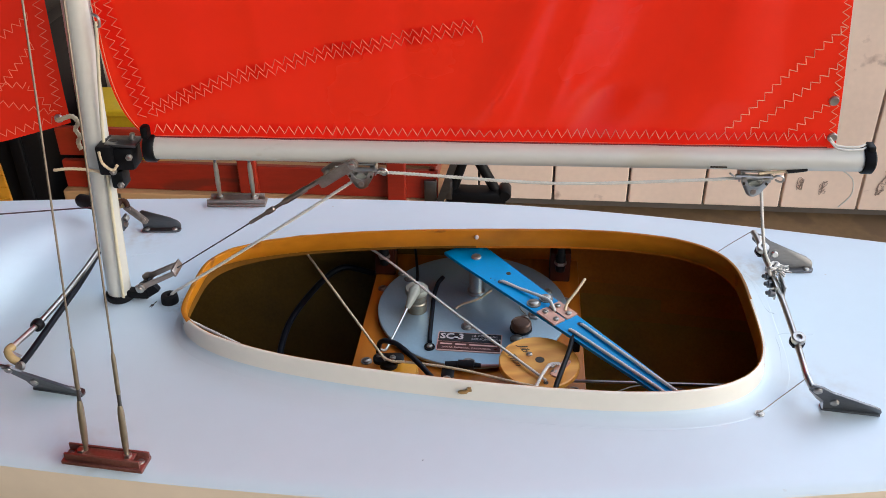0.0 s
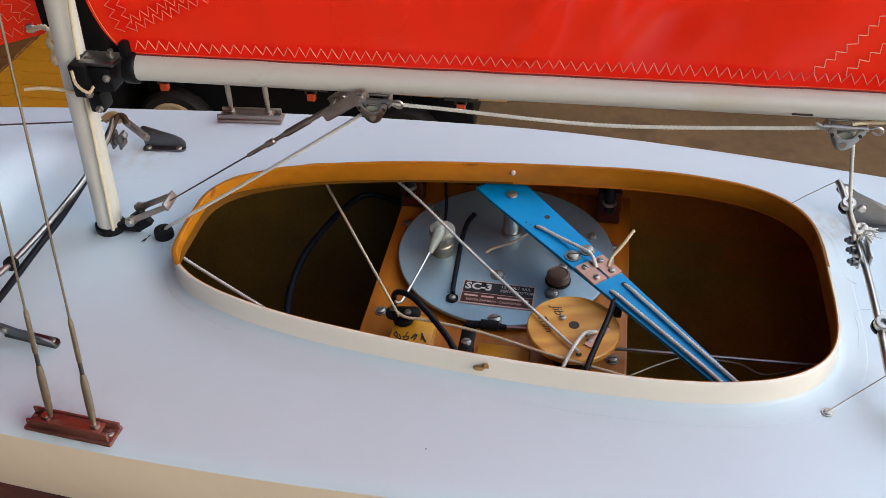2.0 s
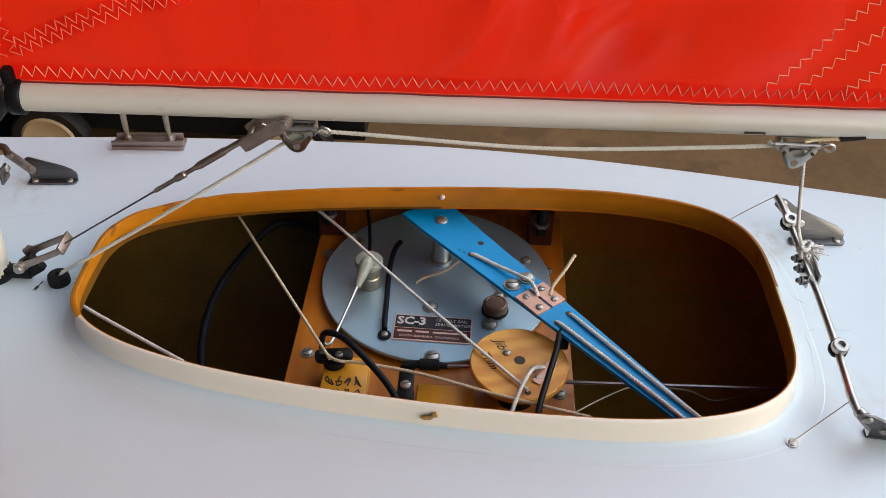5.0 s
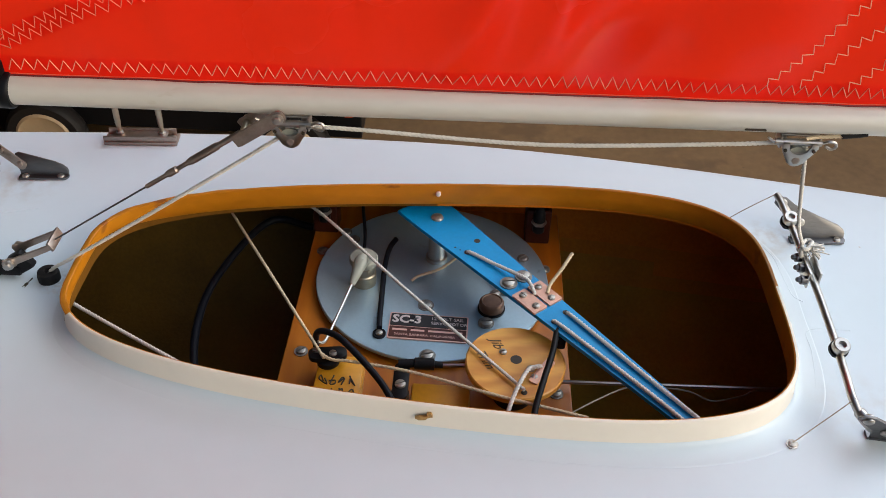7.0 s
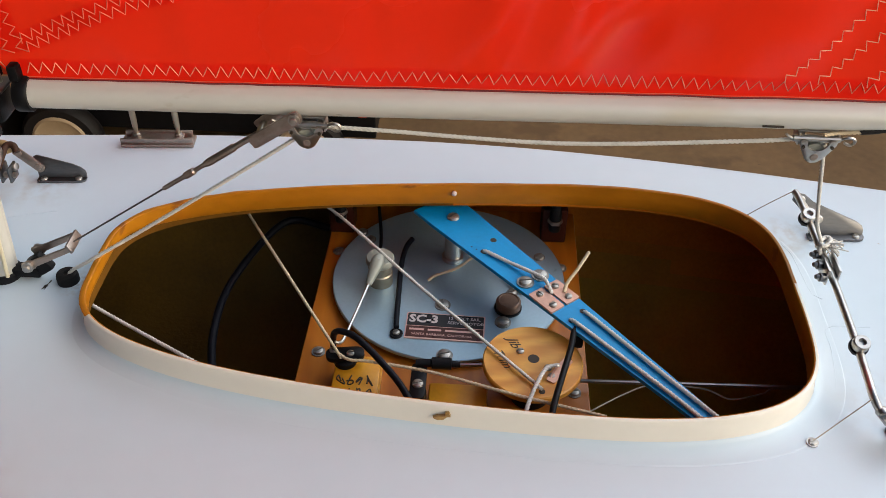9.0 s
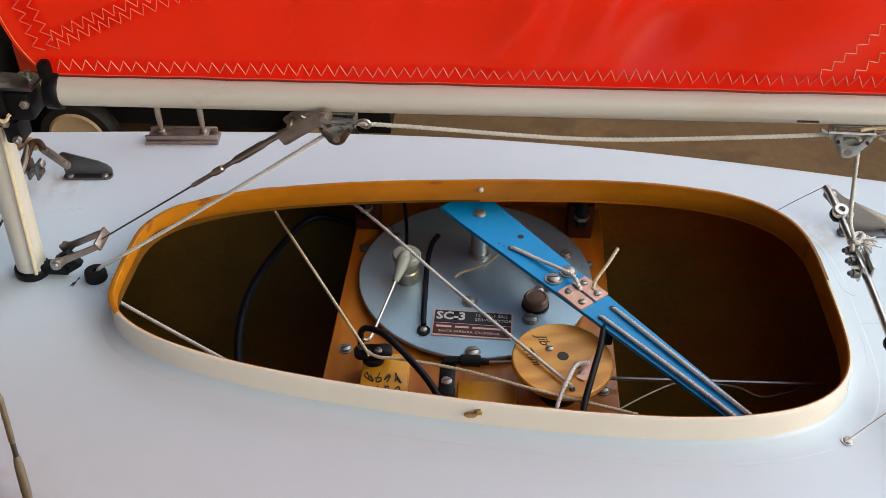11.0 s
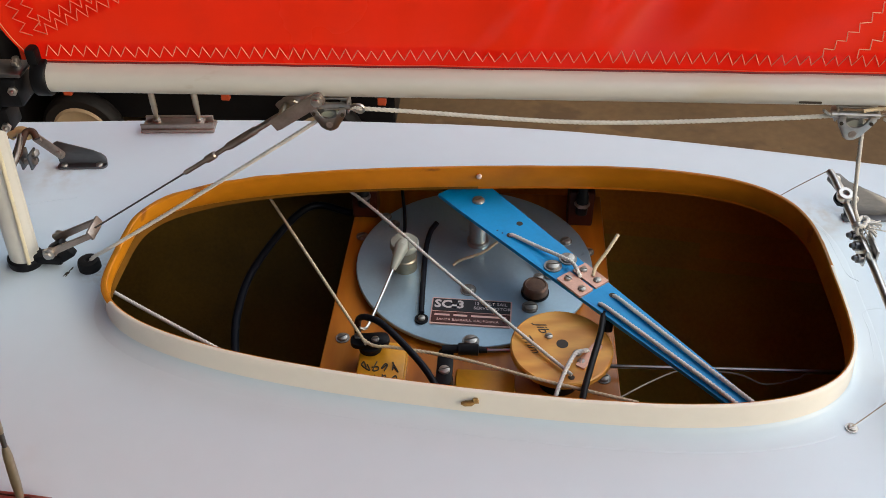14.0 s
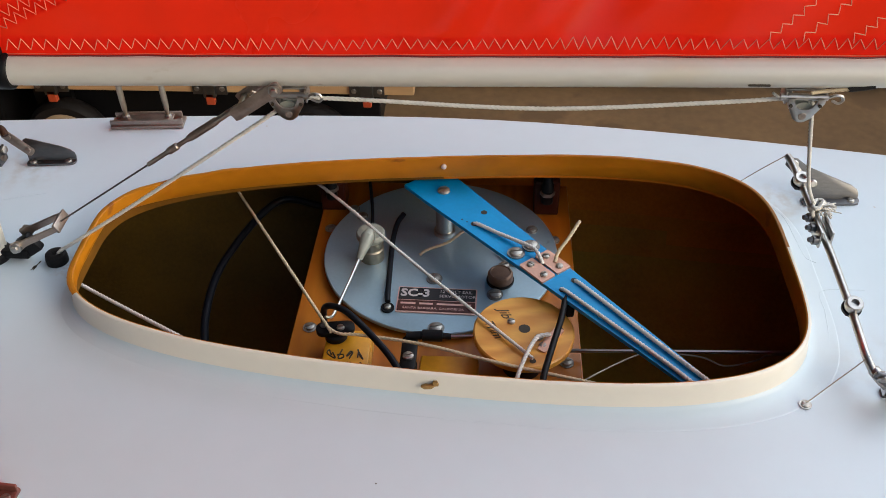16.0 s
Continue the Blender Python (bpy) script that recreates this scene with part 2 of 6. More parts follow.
PLY = wood("varnished_plywood", (0.42, 0.132, 0.005), (0.31, 0.086, 0.003), 34, 0.36, (1, 0.14, 1), 0.0, 8.0)
MAPLE = wood("pale_turned_wood", (0.72, 0.36, 0.055), (0.46, 0.17, 0.016), 44, 0.42, (0.3, 1, 1), 0.58, 7.0)


def sailcloth(name, red, through_it):
    """Thin red cloth: fine weave, some light through it."""
    m = mat(name, (red, 0.026 * red, 0.003), 0.25, vary=0.08, scale=14, grain=60, bump=0.0)
    nt = m.node_tree
    b = nt.nodes["Principled BSDF"]
    out = next(n for n in nt.nodes if n.type == "OUTPUT_MATERIAL")
    tr = nt.nodes.new("ShaderNodeBsdfTranslucent")
    tr.inputs[0].default_value = (0.98, 0.034, 0.005, 1)
    mx = nt.nodes.new("ShaderNodeMixShader")
    mx.inputs[0].default_value = through_it
    nt.links.new(b.outputs[0], mx.inputs[1])
    nt.links.new(tr.outputs[0], mx.inputs[2])
    nt.links.new(mx.outputs[0], out.inputs[0])
    b.inputs["Specular IOR Level"].default_value = 0.5
    mp = next(n for n in nt.nodes if n.type == "MAPPING")
    w1 = nt.nodes.new("ShaderNodeTexNoise")
    w1.inputs["Scale"].default_value, w1.inputs["Detail"].default_value = 900.0, 2.0
    nt.links.new(mp.outputs[0], w1.inputs["Vector"])
    bp = nt.nodes.new("ShaderNodeBump")
    bp.inputs["Strength"].default_value, bp.inputs["Distance"].default_value = 0.08, 0.0005
    nt.links.new(w1.outputs[0], bp.inputs["Height"])
    nt.links.new(bp.outputs[0], b.inputs["Normal"])
    return m


SAIL = sailcloth("red_sailcloth", 0.94, 0.52)
# darker copy of the sailcloth; the jib's shade sits in its colour
JIB_SHADED = sailcloth("shaded_jib_cloth", 0.62, 0.36)
HEM = mat("dark_red_foot_line", (0.16, 0.008, 0.006), 0.6, vary=0.2, scale=200, grain=900)


for shiny in (BLACKP, HOSE, RUBBER, POSTW, LEATHER):
    shiny.node_tree.nodes["Principled BSDF"].inputs["Specular IOR Level"].default_value = 0.15


# ---- building helpers ----
ORIGIN = {}


def thing(name, at, label, category, group="", kind=""):
    ob = new(name)
    ob.empty_display_size = 0.01
    ob.location = at
    ORIGIN[ob] = Vector(at)
    return tagged(ob, label, category, group, kind)


def part(name, bm, material, parent, label="", smooth=True, angle=40):
    """Links a bmesh, given in world metres, as one mesh object under its thing or part."""
    at = ORIGIN[parent]
    bmesh.ops.translate(bm, vec=-at, verts=bm.verts)
    bmesh.ops.recalc_face_normals(bm, faces=bm.faces)
    me = bpy.data.meshes.new(name)
    bm.to_mesh(me)
    bm.free()
    me.materials.append(material)
    if smooth:
        me.polygons.foreach_set("use_smooth", [True] * len(me.polygons))
        me.set_sharp_from_angle(angle=radians(angle))
    ob = new(name, me)
    ob.parent = parent
    ORIGIN[ob] = at
    return tagged(ob, label)


def solo(name, bm, material, label, category, group="", kind="", base=None, smooth=True, angle=40):
    """A thing that is one mesh, with its origin at its base."""
    vs = [v.co for v in bm.verts]
    at = Vector(base) if base else Vector((sum(v.x for v in vs) / len(vs), sum(v.y for v in vs) / len(vs), min(v.z for v in vs)))
    bmesh.ops.translate(bm, vec=-at, verts=bm.verts)
    bmesh.ops.recalc_face_normals(bm, faces=bm.faces)
    me = bpy.data.meshes.new(name)
    bm.to_mesh(me)
    bm.free()
    me.materials.append(material)
    if smooth:
        me.polygons.foreach_set("use_smooth", [True] * len(me.polygons))
        me.set_sharp_from_angle(angle=radians(angle))
    ob = new(name, me)
    ob.location = at
    ORIGIN[ob] = at
    return tagged(ob, label, category, group, kind)


def put_mesh(name, me, parent, m, label=""):
    """A part that shares its mesh with others of its kind, at the world pose m."""
    ob = new(name, me)
    ob.parent = parent
    ob.matrix_local = Matrix.Translation(-ORIGIN[parent]) @ m
    ORIGIN[ob] = ORIGIN[parent]
    return tagged(ob, label)


def bevel_new(bm, before, size, seg=2):
    if size:
        edges = [e for e in bm.edges if e not in before]
        bmesh.ops.bevel(bm, geom=edges, offset=size, segments=seg, affect="EDGES", profile=0.5)


def box(bm, c, size, bev=0.0, m=None, seg=2):
    before = set(bm.edges)
    mm = (m or Matrix.Identity(4)) @ Matrix.Translation(c) @ Matrix.Diagonal((*size, 1))
    bmesh.ops.create_cube(bm, size=1.0, matrix=mm)
    bevel_new(bm, before, bev, seg)
    return bm


def prism(bm, pts, z0, z1, m=None, bev=0.0):
    """A flat outline in x and y, given thickness from z0 to z1."""
    before = set(bm.edges)
    m = m or Matrix.Identity(4)
    lo = [bm.verts.new(m @ Vector((x, y, z0))) for x, y in pts]
    hi = [bm.verts.new(m @ Vector((x, y, z1))) for x, y in pts]
    n = len(pts)
    bm.faces.new(lo[::-1])
    bm.faces.new(hi)
    for i in range(n):
        bm.faces.new((lo[i], lo[(i + 1) % n], hi[(i + 1) % n], hi[i]))
    bevel_new(bm, before, bev)
    return bm


def lathe(bm, profile, m=None, n=24):
    """Turns (radius, height) pairs round z."""
    m = m or Matrix.Identity(4)
    rings = []
    for r, z in profile:
        rings.append([bm.verts.new(m @ Vector((max(r, 1e-6) * math.cos(2 * math.pi * i / n), max(r, 1e-6) * math.sin(2 * math.pi * i / n), z))) for i in range(n)])
    for a, b in zip(rings, rings[1:]):
        for i in range(n):
            bm.faces.new((a[i], a[(i + 1) % n], b[(i + 1) % n], b[i]))
    bm.faces.new(rings[0][::-1])
    bm.faces.new(rings[-1])
    return bm


def curve_through(pts, steps=8):
    """A smooth line through a few points."""
    p = [Vector(q) for q in pts]
    p = [p[0] * 2 - p[1]] + p + [p[-1] * 2 - p[-2]]
    out = []
    for i in range(1, len(p) - 2):
        for k in range(steps):
            t = k / steps
            out.append(0.5 * (2 * p[i] + (p[i + 1] - p[i - 1]) * t + (2 * p[i - 1] - 5 * p[i] + 4 * p[i + 1] - p[i + 2]) * t * t + (3 * p[i] - p[i - 1] - 3 * p[i + 1] + p[i + 2]) * t ** 3))
    out.append(p[-2])
    return out


def tube(bm, pts, r, n=8, strands=0, lay=0.0, radii=None):
    """A round line along points; strands and lay (metres a turn) make it a laid rope."""
    pts = [Vector(p) for p in pts]
    d = (pts[1] - pts[0]).normalized()
    side = d.orthogonal().normalized()
    rings, run = [], 0.0
    for i, p in enumerate(pts):
        a, b = pts[max(0, i - 1)], pts[min(len(pts) - 1, i + 1)]
        nd = (b - a).normalized()
        side = (side - nd * side.dot(nd)).normalized()
        up = nd.cross(side)
        if i:
            run += (p - pts[i - 1]).length
        ring = []
        for k in range(n):
            th = 2 * math.pi * k / n
            rr = radii[i] if radii else r
            if strands:
                ph = strands * (th - 2 * math.pi * run / lay)
                rr *= 0.60 + 0.42 * abs(math.cos(ph / 2)) ** 0.8
            ring.append(bm.verts.new(p + rr * (math.cos(th) * side + math.sin(th) * up)))
        rings.append(ring)
    for a, b in zip(rings, rings[1:]):
        for k in range(n):
            bm.faces.new((a[k], a[(k + 1) % n], b[(k + 1) % n], b[k]))
    bm.faces.new(rings[0][::-1])
    bm.faces.new(rings[-1])
    return bm


def resample(pts, step):
    out, left = [Vector(pts[0])], step
    for a, b in zip(pts, pts[1:]):
        a, b = Vector(a), Vector(b)
        seg = (b - a).length
        while seg > left:
            a = a.lerp(b, left / seg)
            out.append(a.copy())
            seg -= left
            left = step
        left -= seg
    out.append(Vector(pts[-1]))
    return out


def rope(pts, r=0.00105, lay=0.0090, smooth=6):
    line = resample(curve_through(pts, smooth) if len(pts) > 2 else [Vector(p) for p in pts], lay / 14)
    return tube(bmesh.new(), line, r, n=12, strands=3, lay=lay)


def frame_on(p, z=(0, 0, 1), x=(1, 0, 0)):
    """A pose at p whose z axis is z and whose x axis lies near x."""
    z = Vector(z).normalized()
    x = Vector(x)
    x = (x - z * x.dot(z)).normalized()
    y = z.cross(x)
    return Matrix.Translation(p) @ Matrix((x, y, z)).transposed().to_4x4()


def rounded(w, h, r, n=5):
    pts = []
    for cx, cy, a0 in ((w / 2 - r, h / 2 - r, 0), (-w / 2 + r, h / 2 - r, 90), (-w / 2 + r, -h / 2 + r, 180), (w / 2 - r, -h / 2 + r, 270)):
        for k in range(n):
            a = radians(a0 + 90 * k / (n - 1))
            pts.append((cx + r * math.cos(a), cy + r * math.sin(a)))
    return pts


def screw_mesh(name, r, h, slot, material):
    """A pan-head screw with a cut slot, standing on z = 0."""
    bm = bmesh.new()
    lathe(bm, [(r, 0), (r, h * 0.35), (r * 0.97, h * 0.45)], n=20)
    for s in (1, -1):
        a0 = math.asin(min(0.9, slot / 2 / r))
        arc = [a0 + (math.pi - 2 * a0) * k / 10 for k in range(11)]
        low = [(r * 0.97 * math.cos(a), s * r * 0.97 * math.sin(a)) for a in arc]
        top = [(x * 0.72, s * (slot / 2 + (abs(y) - slot / 2) * 0.72)) for x, y in low]
        lo = [bm.verts.new((x, y, h * 0.4)) for x, y in low]
        mi = [bm.verts.new((x * 0.93, s * (slot / 2 + (abs(y) - slot / 2) * 0.93), h * 0.8)) for x, y in low]
        hi = [bm.verts.new((x, y, h)) for x, y in top]
        for ra, rb in ((lo, mi), (mi, hi)):
            for i in range(len(ra)):
                j = (i + 1) % len(ra)
                bm.faces.new((ra[i], ra[j], rb[j], rb[i]))
        bm.faces.new(hi)
    bmesh.ops.recalc_face_normals(bm, faces=bm.faces)
    me = bpy.data.meshes.new(name)
    bm.to_mesh(me)
    bm.free()
    me.materials.append(material)
    me.polygons.foreach_set("use_smooth", [True] * len(me.polygons))
    me.set_sharp_from_angle(angle=radians(35))
    return me


SCREW_L = screw_mesh("screw_large", 0.0032, 0.0013, 0.0008, SCREWM)
SCREW_M = screw_mesh("screw_medium", 0.0025, 0.0011, 0.0007, SCREWM)
SCREW_S = screw_mesh("screw_small", 0.0018, 0.0010, 0.0005, SCREWM)


def screw(me, parent, p, turn=0.0, z=(0, 0, 1), name="screw"):
    return put_mesh(name, me, parent, frame_on(p, z) @ Matrix.Rotation(radians(turn), 4, "Z"))


def nut(bm, p, z, r, h, hole=0.0):
    m = frame_on(p, z)
    prism(bm, [(r * math.cos(math.pi / 3 * k), r * math.sin(math.pi / 3 * k)) for k in range(6)], 0, h, m, r * 0.12)
    return bm


def lettering(name, text, size, m, material, parent, thick=0.00012, label="", align="LEFT", shear=0.0, bold=0.0):
    """Words cut as thin raised letters, written along m's x axis."""
    cu = bpy.data.curves.new("letters", "FONT")
    cu.body, cu.size, cu.extrude, cu.align_x = text, size, thick, align
    cu.resolution_u = 2
    cu.shear, cu.offset = shear, bold
    tmp = bpy.data.objects.new("letters", cu)
    me = bpy.data.meshes.new_from_object(tmp)
    bpy.data.objects.remove(tmp)
    bpy.data.curves.remove(cu)
    me.name = name
    me.materials.clear()
    me.materials.append(material)
    return put_mesh(name, me, parent, m, label)


# ---- the place: floor, walls and an added, unseen ceiling ----
FLOOR = -1.10


def setting():
    bm = box(bmesh.new(), (0, 0, FLOOR - 0.05), (240, 240, 0.1))
    g = solo("floor", bm, CONC, "worn brown concrete floor with dark stains", "floor", kind="structure", base=(0, 0, FLOOR), smooth=False)
    bm = box(bmesh.new(), (0, 2.16, 0.1), (5.2, 0.12, 2.4))
    w = solo("wall_north", bm, PLASTER, "back wall behind tan boards", "wall", kind="structure", base=(0, 2.16, FLOOR), smooth=False)
    # out-of-view slab, added to cut the sky light on the bow side
    bm = box(bmesh.new(), (-1.435, -1.39, 1.36), (2.57, 7.22, 0.12))
    solo("ceiling", bm, PLASTER, "unseen dark ceiling added to block the sky over one side", "ceiling", kind="structure", smooth=False)
    pitch, x0 = 0.2215, 0.148
    for k in range(-7, 10):
        bm = box(bmesh.new(), (x0 + pitch * (k + 0.5), 2.085, FLOOR + 1.21), (pitch - 0.007, 0.024, 2.36), 0.003)
        ob = part("board", bm, WALLM, w, smooth=False)
    # added wall; its length keeps low sky light off the left
    bm = box(bmesh.new(), (-2.66, -1.39, 0.1), (0.12, 7.22, 2.4))
    solo("added_wall_west", bm, PLASTER, "plain dark side wall added to block the sky on the left", "wall", kind="structure", smooth=False)
    # scribbled marks on the boards, too faint to read
    rng = random.Random(4)
    note = thing("wall_scribble", (0.92, 2.07, -1.0), "faint dark pencil marks on a tan board", "marking")
    for cx, cz in ((0.858, -0.990), (0.925, -1.0), (1.085, -1.0), (1.092, -0.96)):
        for k in range(5):
            pts = [(cx + rng.uniform(-0.011, 0.011), 2.0722, cz + rng.uniform(-0.022, 0.022)) for _ in range(5)]
            part("pencil_stroke", tube(bmesh.new(), curve_through(pts, 5), 0.0006, n=4), PENCIL, note)


# ---- hull and deck ----
HX, HA, HY = 0.0100, 0.1555, 0.0015
BX, BL, YC = -0.02, 0.72, 0.0025
RIM = 0.0135


def half_beam(x):
    v = min(1.0, abs((x - BX) / BL))
    return max(0.004, 0.1375 / (1 + (3.95 if x > -0.02 else 2.0) * (x + 0.02) ** 2) * max(1e-4, 1 - v ** 5) ** 0.2)


def hatch_curve(n):
    """Plan of the hatch: a blunt oval that narrows towards the bow, in even steps, with the angle of each point."""
    def at(a):
        c, s = math.cos(a), math.sin(a)
        u = math.copysign(abs(c) ** 0.47, c)
        w = 0.0715 + 0.0135 * u - 0.0095 * u * u
        return Vector((HX + HA * u, HY + 0.001 * max(0.0, -u) + w * math.copysign(abs(s) ** 0.47, s)))

    dense = [2 * math.pi * k / 12000 for k in range(12001)]
    pts = [at(a) for a in dense]
    run = np.cumsum([0.0] + [(q - p).length for p, q in zip(pts, pts[1:])])
    pick = np.interp(np.linspace(0, run[-1], n, endpoint=False), run, dense)
    return [(at(a), a) for a in pick]


HATCH = hatch_curve(200)
NORM = []
for i in range(len(HATCH)):
    d = HATCH[(i + 1) % len(HATCH)][0] - HATCH[i - 1][0]
    NORM.append(Vector((d.y, -d.x)).normalized())


def deck_z(x, y):
    v = abs(y - YC) / half_beam(x)
    z = -0.0022 * max(0.0, (v - 0.55) / 0.45) ** 2 - 0.0025 * max(0.0, (v - 0.93) / 0.07) ** 3
    s = (x - (-0.268 + 2.2 * y * y)) / 0.030
    s = min(1.0, max(0.0, s + 0.5))
    return z + 0.0105 * max(0.0, 1 - v * v) * (1 - s * s * (3 - 2 * s))


def strip_rings(bm, rings, close=True):
    vs = [[bm.verts.new(p) for p in ring] for ring in rings]
    n = len(vs[0])
    for a, b in zip(vs, vs[1:]):
        for i in range(n if close else n - 1):
            bm.faces.new((a[i], a[(i + 1) % n], b[(i + 1) % n], b[i]))
    return vs


def hull_rings(inset, x_in, stations=70, seg=40, top=0.0):
    rings = []
    for k in range(stations + 1):
        v = -math.cos(math.pi * k / stations)
        x = BX + (BL - x_in) * v
        b = max(0.003, half_beam(x) - inset)
        dep = 0.115 * max(0.08, 1 - abs((x - BX) / BL) ** 3) - inset
        zt = deck_z(x, YC + half_beam(x)) - top
        rings.append([Vector((x, YC + b * math.copysign(abs(math.cos(math.pi * j / seg)) ** 0.74, math.cos(math.pi * j / seg)), zt - dep * math.sin(math.pi * j / seg) ** 0.9)) for j in range(seg + 1)])
    return rings


def yacht():
    boat = thing("model_yacht", (0, 0, -0.119), "white model yacht hull, cream sides and open amber-lined hatch", "model boat")
    bm = bmesh.new()
    vs = strip_rings(bm, hull_rings(0.0, 0.0), close=False)
    for end in (vs[0], vs[-1]):
        bm.faces.new(end)
    part("hull", bm, HULLP, boat, "cream gelcoat hull side", angle=60)
    # lining split by height and at midship so each band carries its painted light
    for side, lo, hi, material, words in ((-1, -1, 1, FORE_SHADE, "dark olive fore lining, shade put into its colour"), (1, -0.057, 1, INNER, "brown raw fibreglass inside the after hull"), (1, -0.066, -0.057, GLOW_EDGE, "after lining, amber glow fading out of its colour"), (1, -0.077, -0.066, GLOW_FADE, "after lining, more olive where the painted glow fades"), (1, -1, -0.077, BELOW_GLOW, "olive after lining below the painted glow")):
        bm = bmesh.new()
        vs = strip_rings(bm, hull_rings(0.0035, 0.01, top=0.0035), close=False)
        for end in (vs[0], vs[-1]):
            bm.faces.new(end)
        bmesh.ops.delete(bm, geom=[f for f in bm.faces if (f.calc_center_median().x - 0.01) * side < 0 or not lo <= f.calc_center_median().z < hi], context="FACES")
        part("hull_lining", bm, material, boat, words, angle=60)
    # deck: rings from the hatch out to the gunwale
    bm = bmesh.new()
    rings = []
    for r in range(71):
        t = r / 70
        ring = []
        for (p, a), nrm in zip(HATCH, NORM):
            q0 = p + nrm * 0.0066
            c, s = math.cos(a), math.sin(a)
            qx = BX + (BL - 0.001) * math.copysign(abs(c) ** 0.4, c)
            q1 = Vector((qx, YC + (half_beam(qx) + 0.0005) * (1 if s >= 0 else -1) if abs(c) ** 0.4 < 0.999 else YC))
            e = q0.lerp(q1, t)
            ring.append(Vector((e.x, e.y, deck_z(e.x, e.y))))
        rings.append(ring)
    strip_rings(bm, rings)
    part("deck", bm, GEL, boat, "glossy white deck", angle=60)
    bm = bmesh.new()
    strip_rings(bm, [[Vector((p.x, p.y, -0.0035)) for p in ring] for ring in (rings[0], rings[35], rings[66])])
    # the lining is shallower at the fore end
    rise = [0.0053 * max(0.0, -n.x) ** 1.5 for n in NORM]
    part("deck_underside", bm, INNER, boat, angle=60)
    # fore strip takes the shaded brown; the after strip is plain fibreglass
    for side, material, words in ((-1, RIM_SHADE, "brown strip under the fore rim, its shade put into the colour"), (1, INNER, "brown raw fibreglass below the rim")):
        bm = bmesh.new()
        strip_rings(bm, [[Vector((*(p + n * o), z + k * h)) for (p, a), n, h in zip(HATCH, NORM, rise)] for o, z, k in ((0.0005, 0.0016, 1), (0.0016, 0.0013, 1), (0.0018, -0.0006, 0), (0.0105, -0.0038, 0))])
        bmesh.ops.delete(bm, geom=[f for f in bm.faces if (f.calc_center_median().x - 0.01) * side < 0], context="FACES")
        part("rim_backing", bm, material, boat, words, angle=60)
    # coaming: outer fillet and rim, then the amber inside
    bm = bmesh.new()
    sec = [(0.0031, 0.0026), (0.0027, 0.0040), (0.0025, 0.006), (0.0022, 0.009), (0.0021, RIM - 0.0006), (0.0017, RIM), (0.0007, RIM)]
    wob = [0.00025 * noise.noise(Vector((p.x * 60, p.y * 60, 0))) for p, a in HATCH]
    strip_rings(bm, [[Vector((*(p + n * o), z + (w if z > 0.01 else 0))) for (p, a), n, w in zip(HATCH, NORM, wob)] for o, z in sec])
    fill = bmesh.new()
    low = [(0.0124, -0.0004), (0.0120, 0.00003), (0.0116, 0.00008), (0.0110, 0.00006), (0.0095, 0.00012), (0.0075, 0.0003), (0.0057, 0.0007), (0.0045, 0.0013), (0.0037, 0.0020), (0.0031, 0.0029)]
    strip_rings(fill, [[Vector((*(p + n * (o * (1 + (0.35 * max(0.0, n.x) if o > 0.005 else 0)) + (0.0005 * noise.noise(Vector((p.x * 40, p.y * 40, 2))) if o > 0.009 else 0))), z - (0.0004 * max(0.0, -n.x) if o > 0.009 else 0))) for (p, a), n in zip(HATCH, NORM)] for o, z in low])
    part("fillet", fill, GEL, boat, "smooth white fillet at the foot of the rim", angle=60)
    part("coaming", bm, COAM, boat, "cream-white rim round the hatch", angle=60)
    bm = bmesh.new()
    sec = [(0.0007, RIM), (0.0001, RIM - 0.0003), (0.0, 0.009), (0.0, 0.0022), (0.0005, 0.0016)]
    strip_rings(bm, [[Vector((*(p + n * o), z + (w if z > 0.01 else 0) + (h if z < 0.003 else 0))) for (p, a), n, w, h in zip(HATCH, NORM, wob, rise)] for o, z in sec])
    part("hatch_lining", bm, AMBER, boat, "amber resin inside of the hatch rim", angle=60)
    # resin left showing along the top of the far rim
    bm, rows = bmesh.new(), []
    run = [i for i, (p, a) in enumerate(HATCH) if p.y > 0.006 or p.x < -0.137]
    for o in (0.0004, 0.0010, 0.0016, 1.0):
        row = []
        for i in run:
            p, n = HATCH[i][0], NORM[i]
            edge = 0.0020 + 0.0007 * noise.noise(Vector((p.x * 90, p.y * 90, 5))) + (0.0008 if p.x < -0.08 else 0)
            q = p + n * min(o, edge)
            row.append(Vector((q.x, q.y, RIM + wob[i] + (0.00018 if o < 1 else -0.0004))))
        rows.append(row)
    strip_rings(bm, rows, close=False)
    part("resin_edge", bm, AMBER, boat, "uneven amber resin along the rim", angle=60)
    # a chip in the near rim and a pin in the far one
    m = frame_on((0.013, -0.0740, 0.0085), (0, -1, 0.12)) @ Matrix.Diagonal((0.78, 0.85, 1, 1))
    bm = bmesh.new()
    prism(bm, [(-0.0042, -0.0006), (-0.0022, -0.0017), (0.001, -0.0014), (0.0028, 0.0002), (0.0046, 0.0004), (0.0038, 0.0024), (0.0018, 0.0022), (0.0022, 0.0008), (-0.0004, 0.0002), (-0.002, 0.0003)], -0.0012, 0.00035, m)
    part("paint_chip", bm, CHIPM, boat, "brown chip in the rim paint", smooth=False)
    lathe(bm := bmesh.new(), [(0.0013, -0.001), (0.0013, 0.0004), (0.0009, 0.0008), (0.0, 0.0009)], frame_on((0.0115, 0.0722, 0.0088), (0, -1, 0.1)), n=12)
    part("pin", bm, PRINT, boat)
    return boat


# ---- spars and sails ----
def mast_at(z):
    return Vector((-0.1935 + 0.064 * z, 0.005, z))


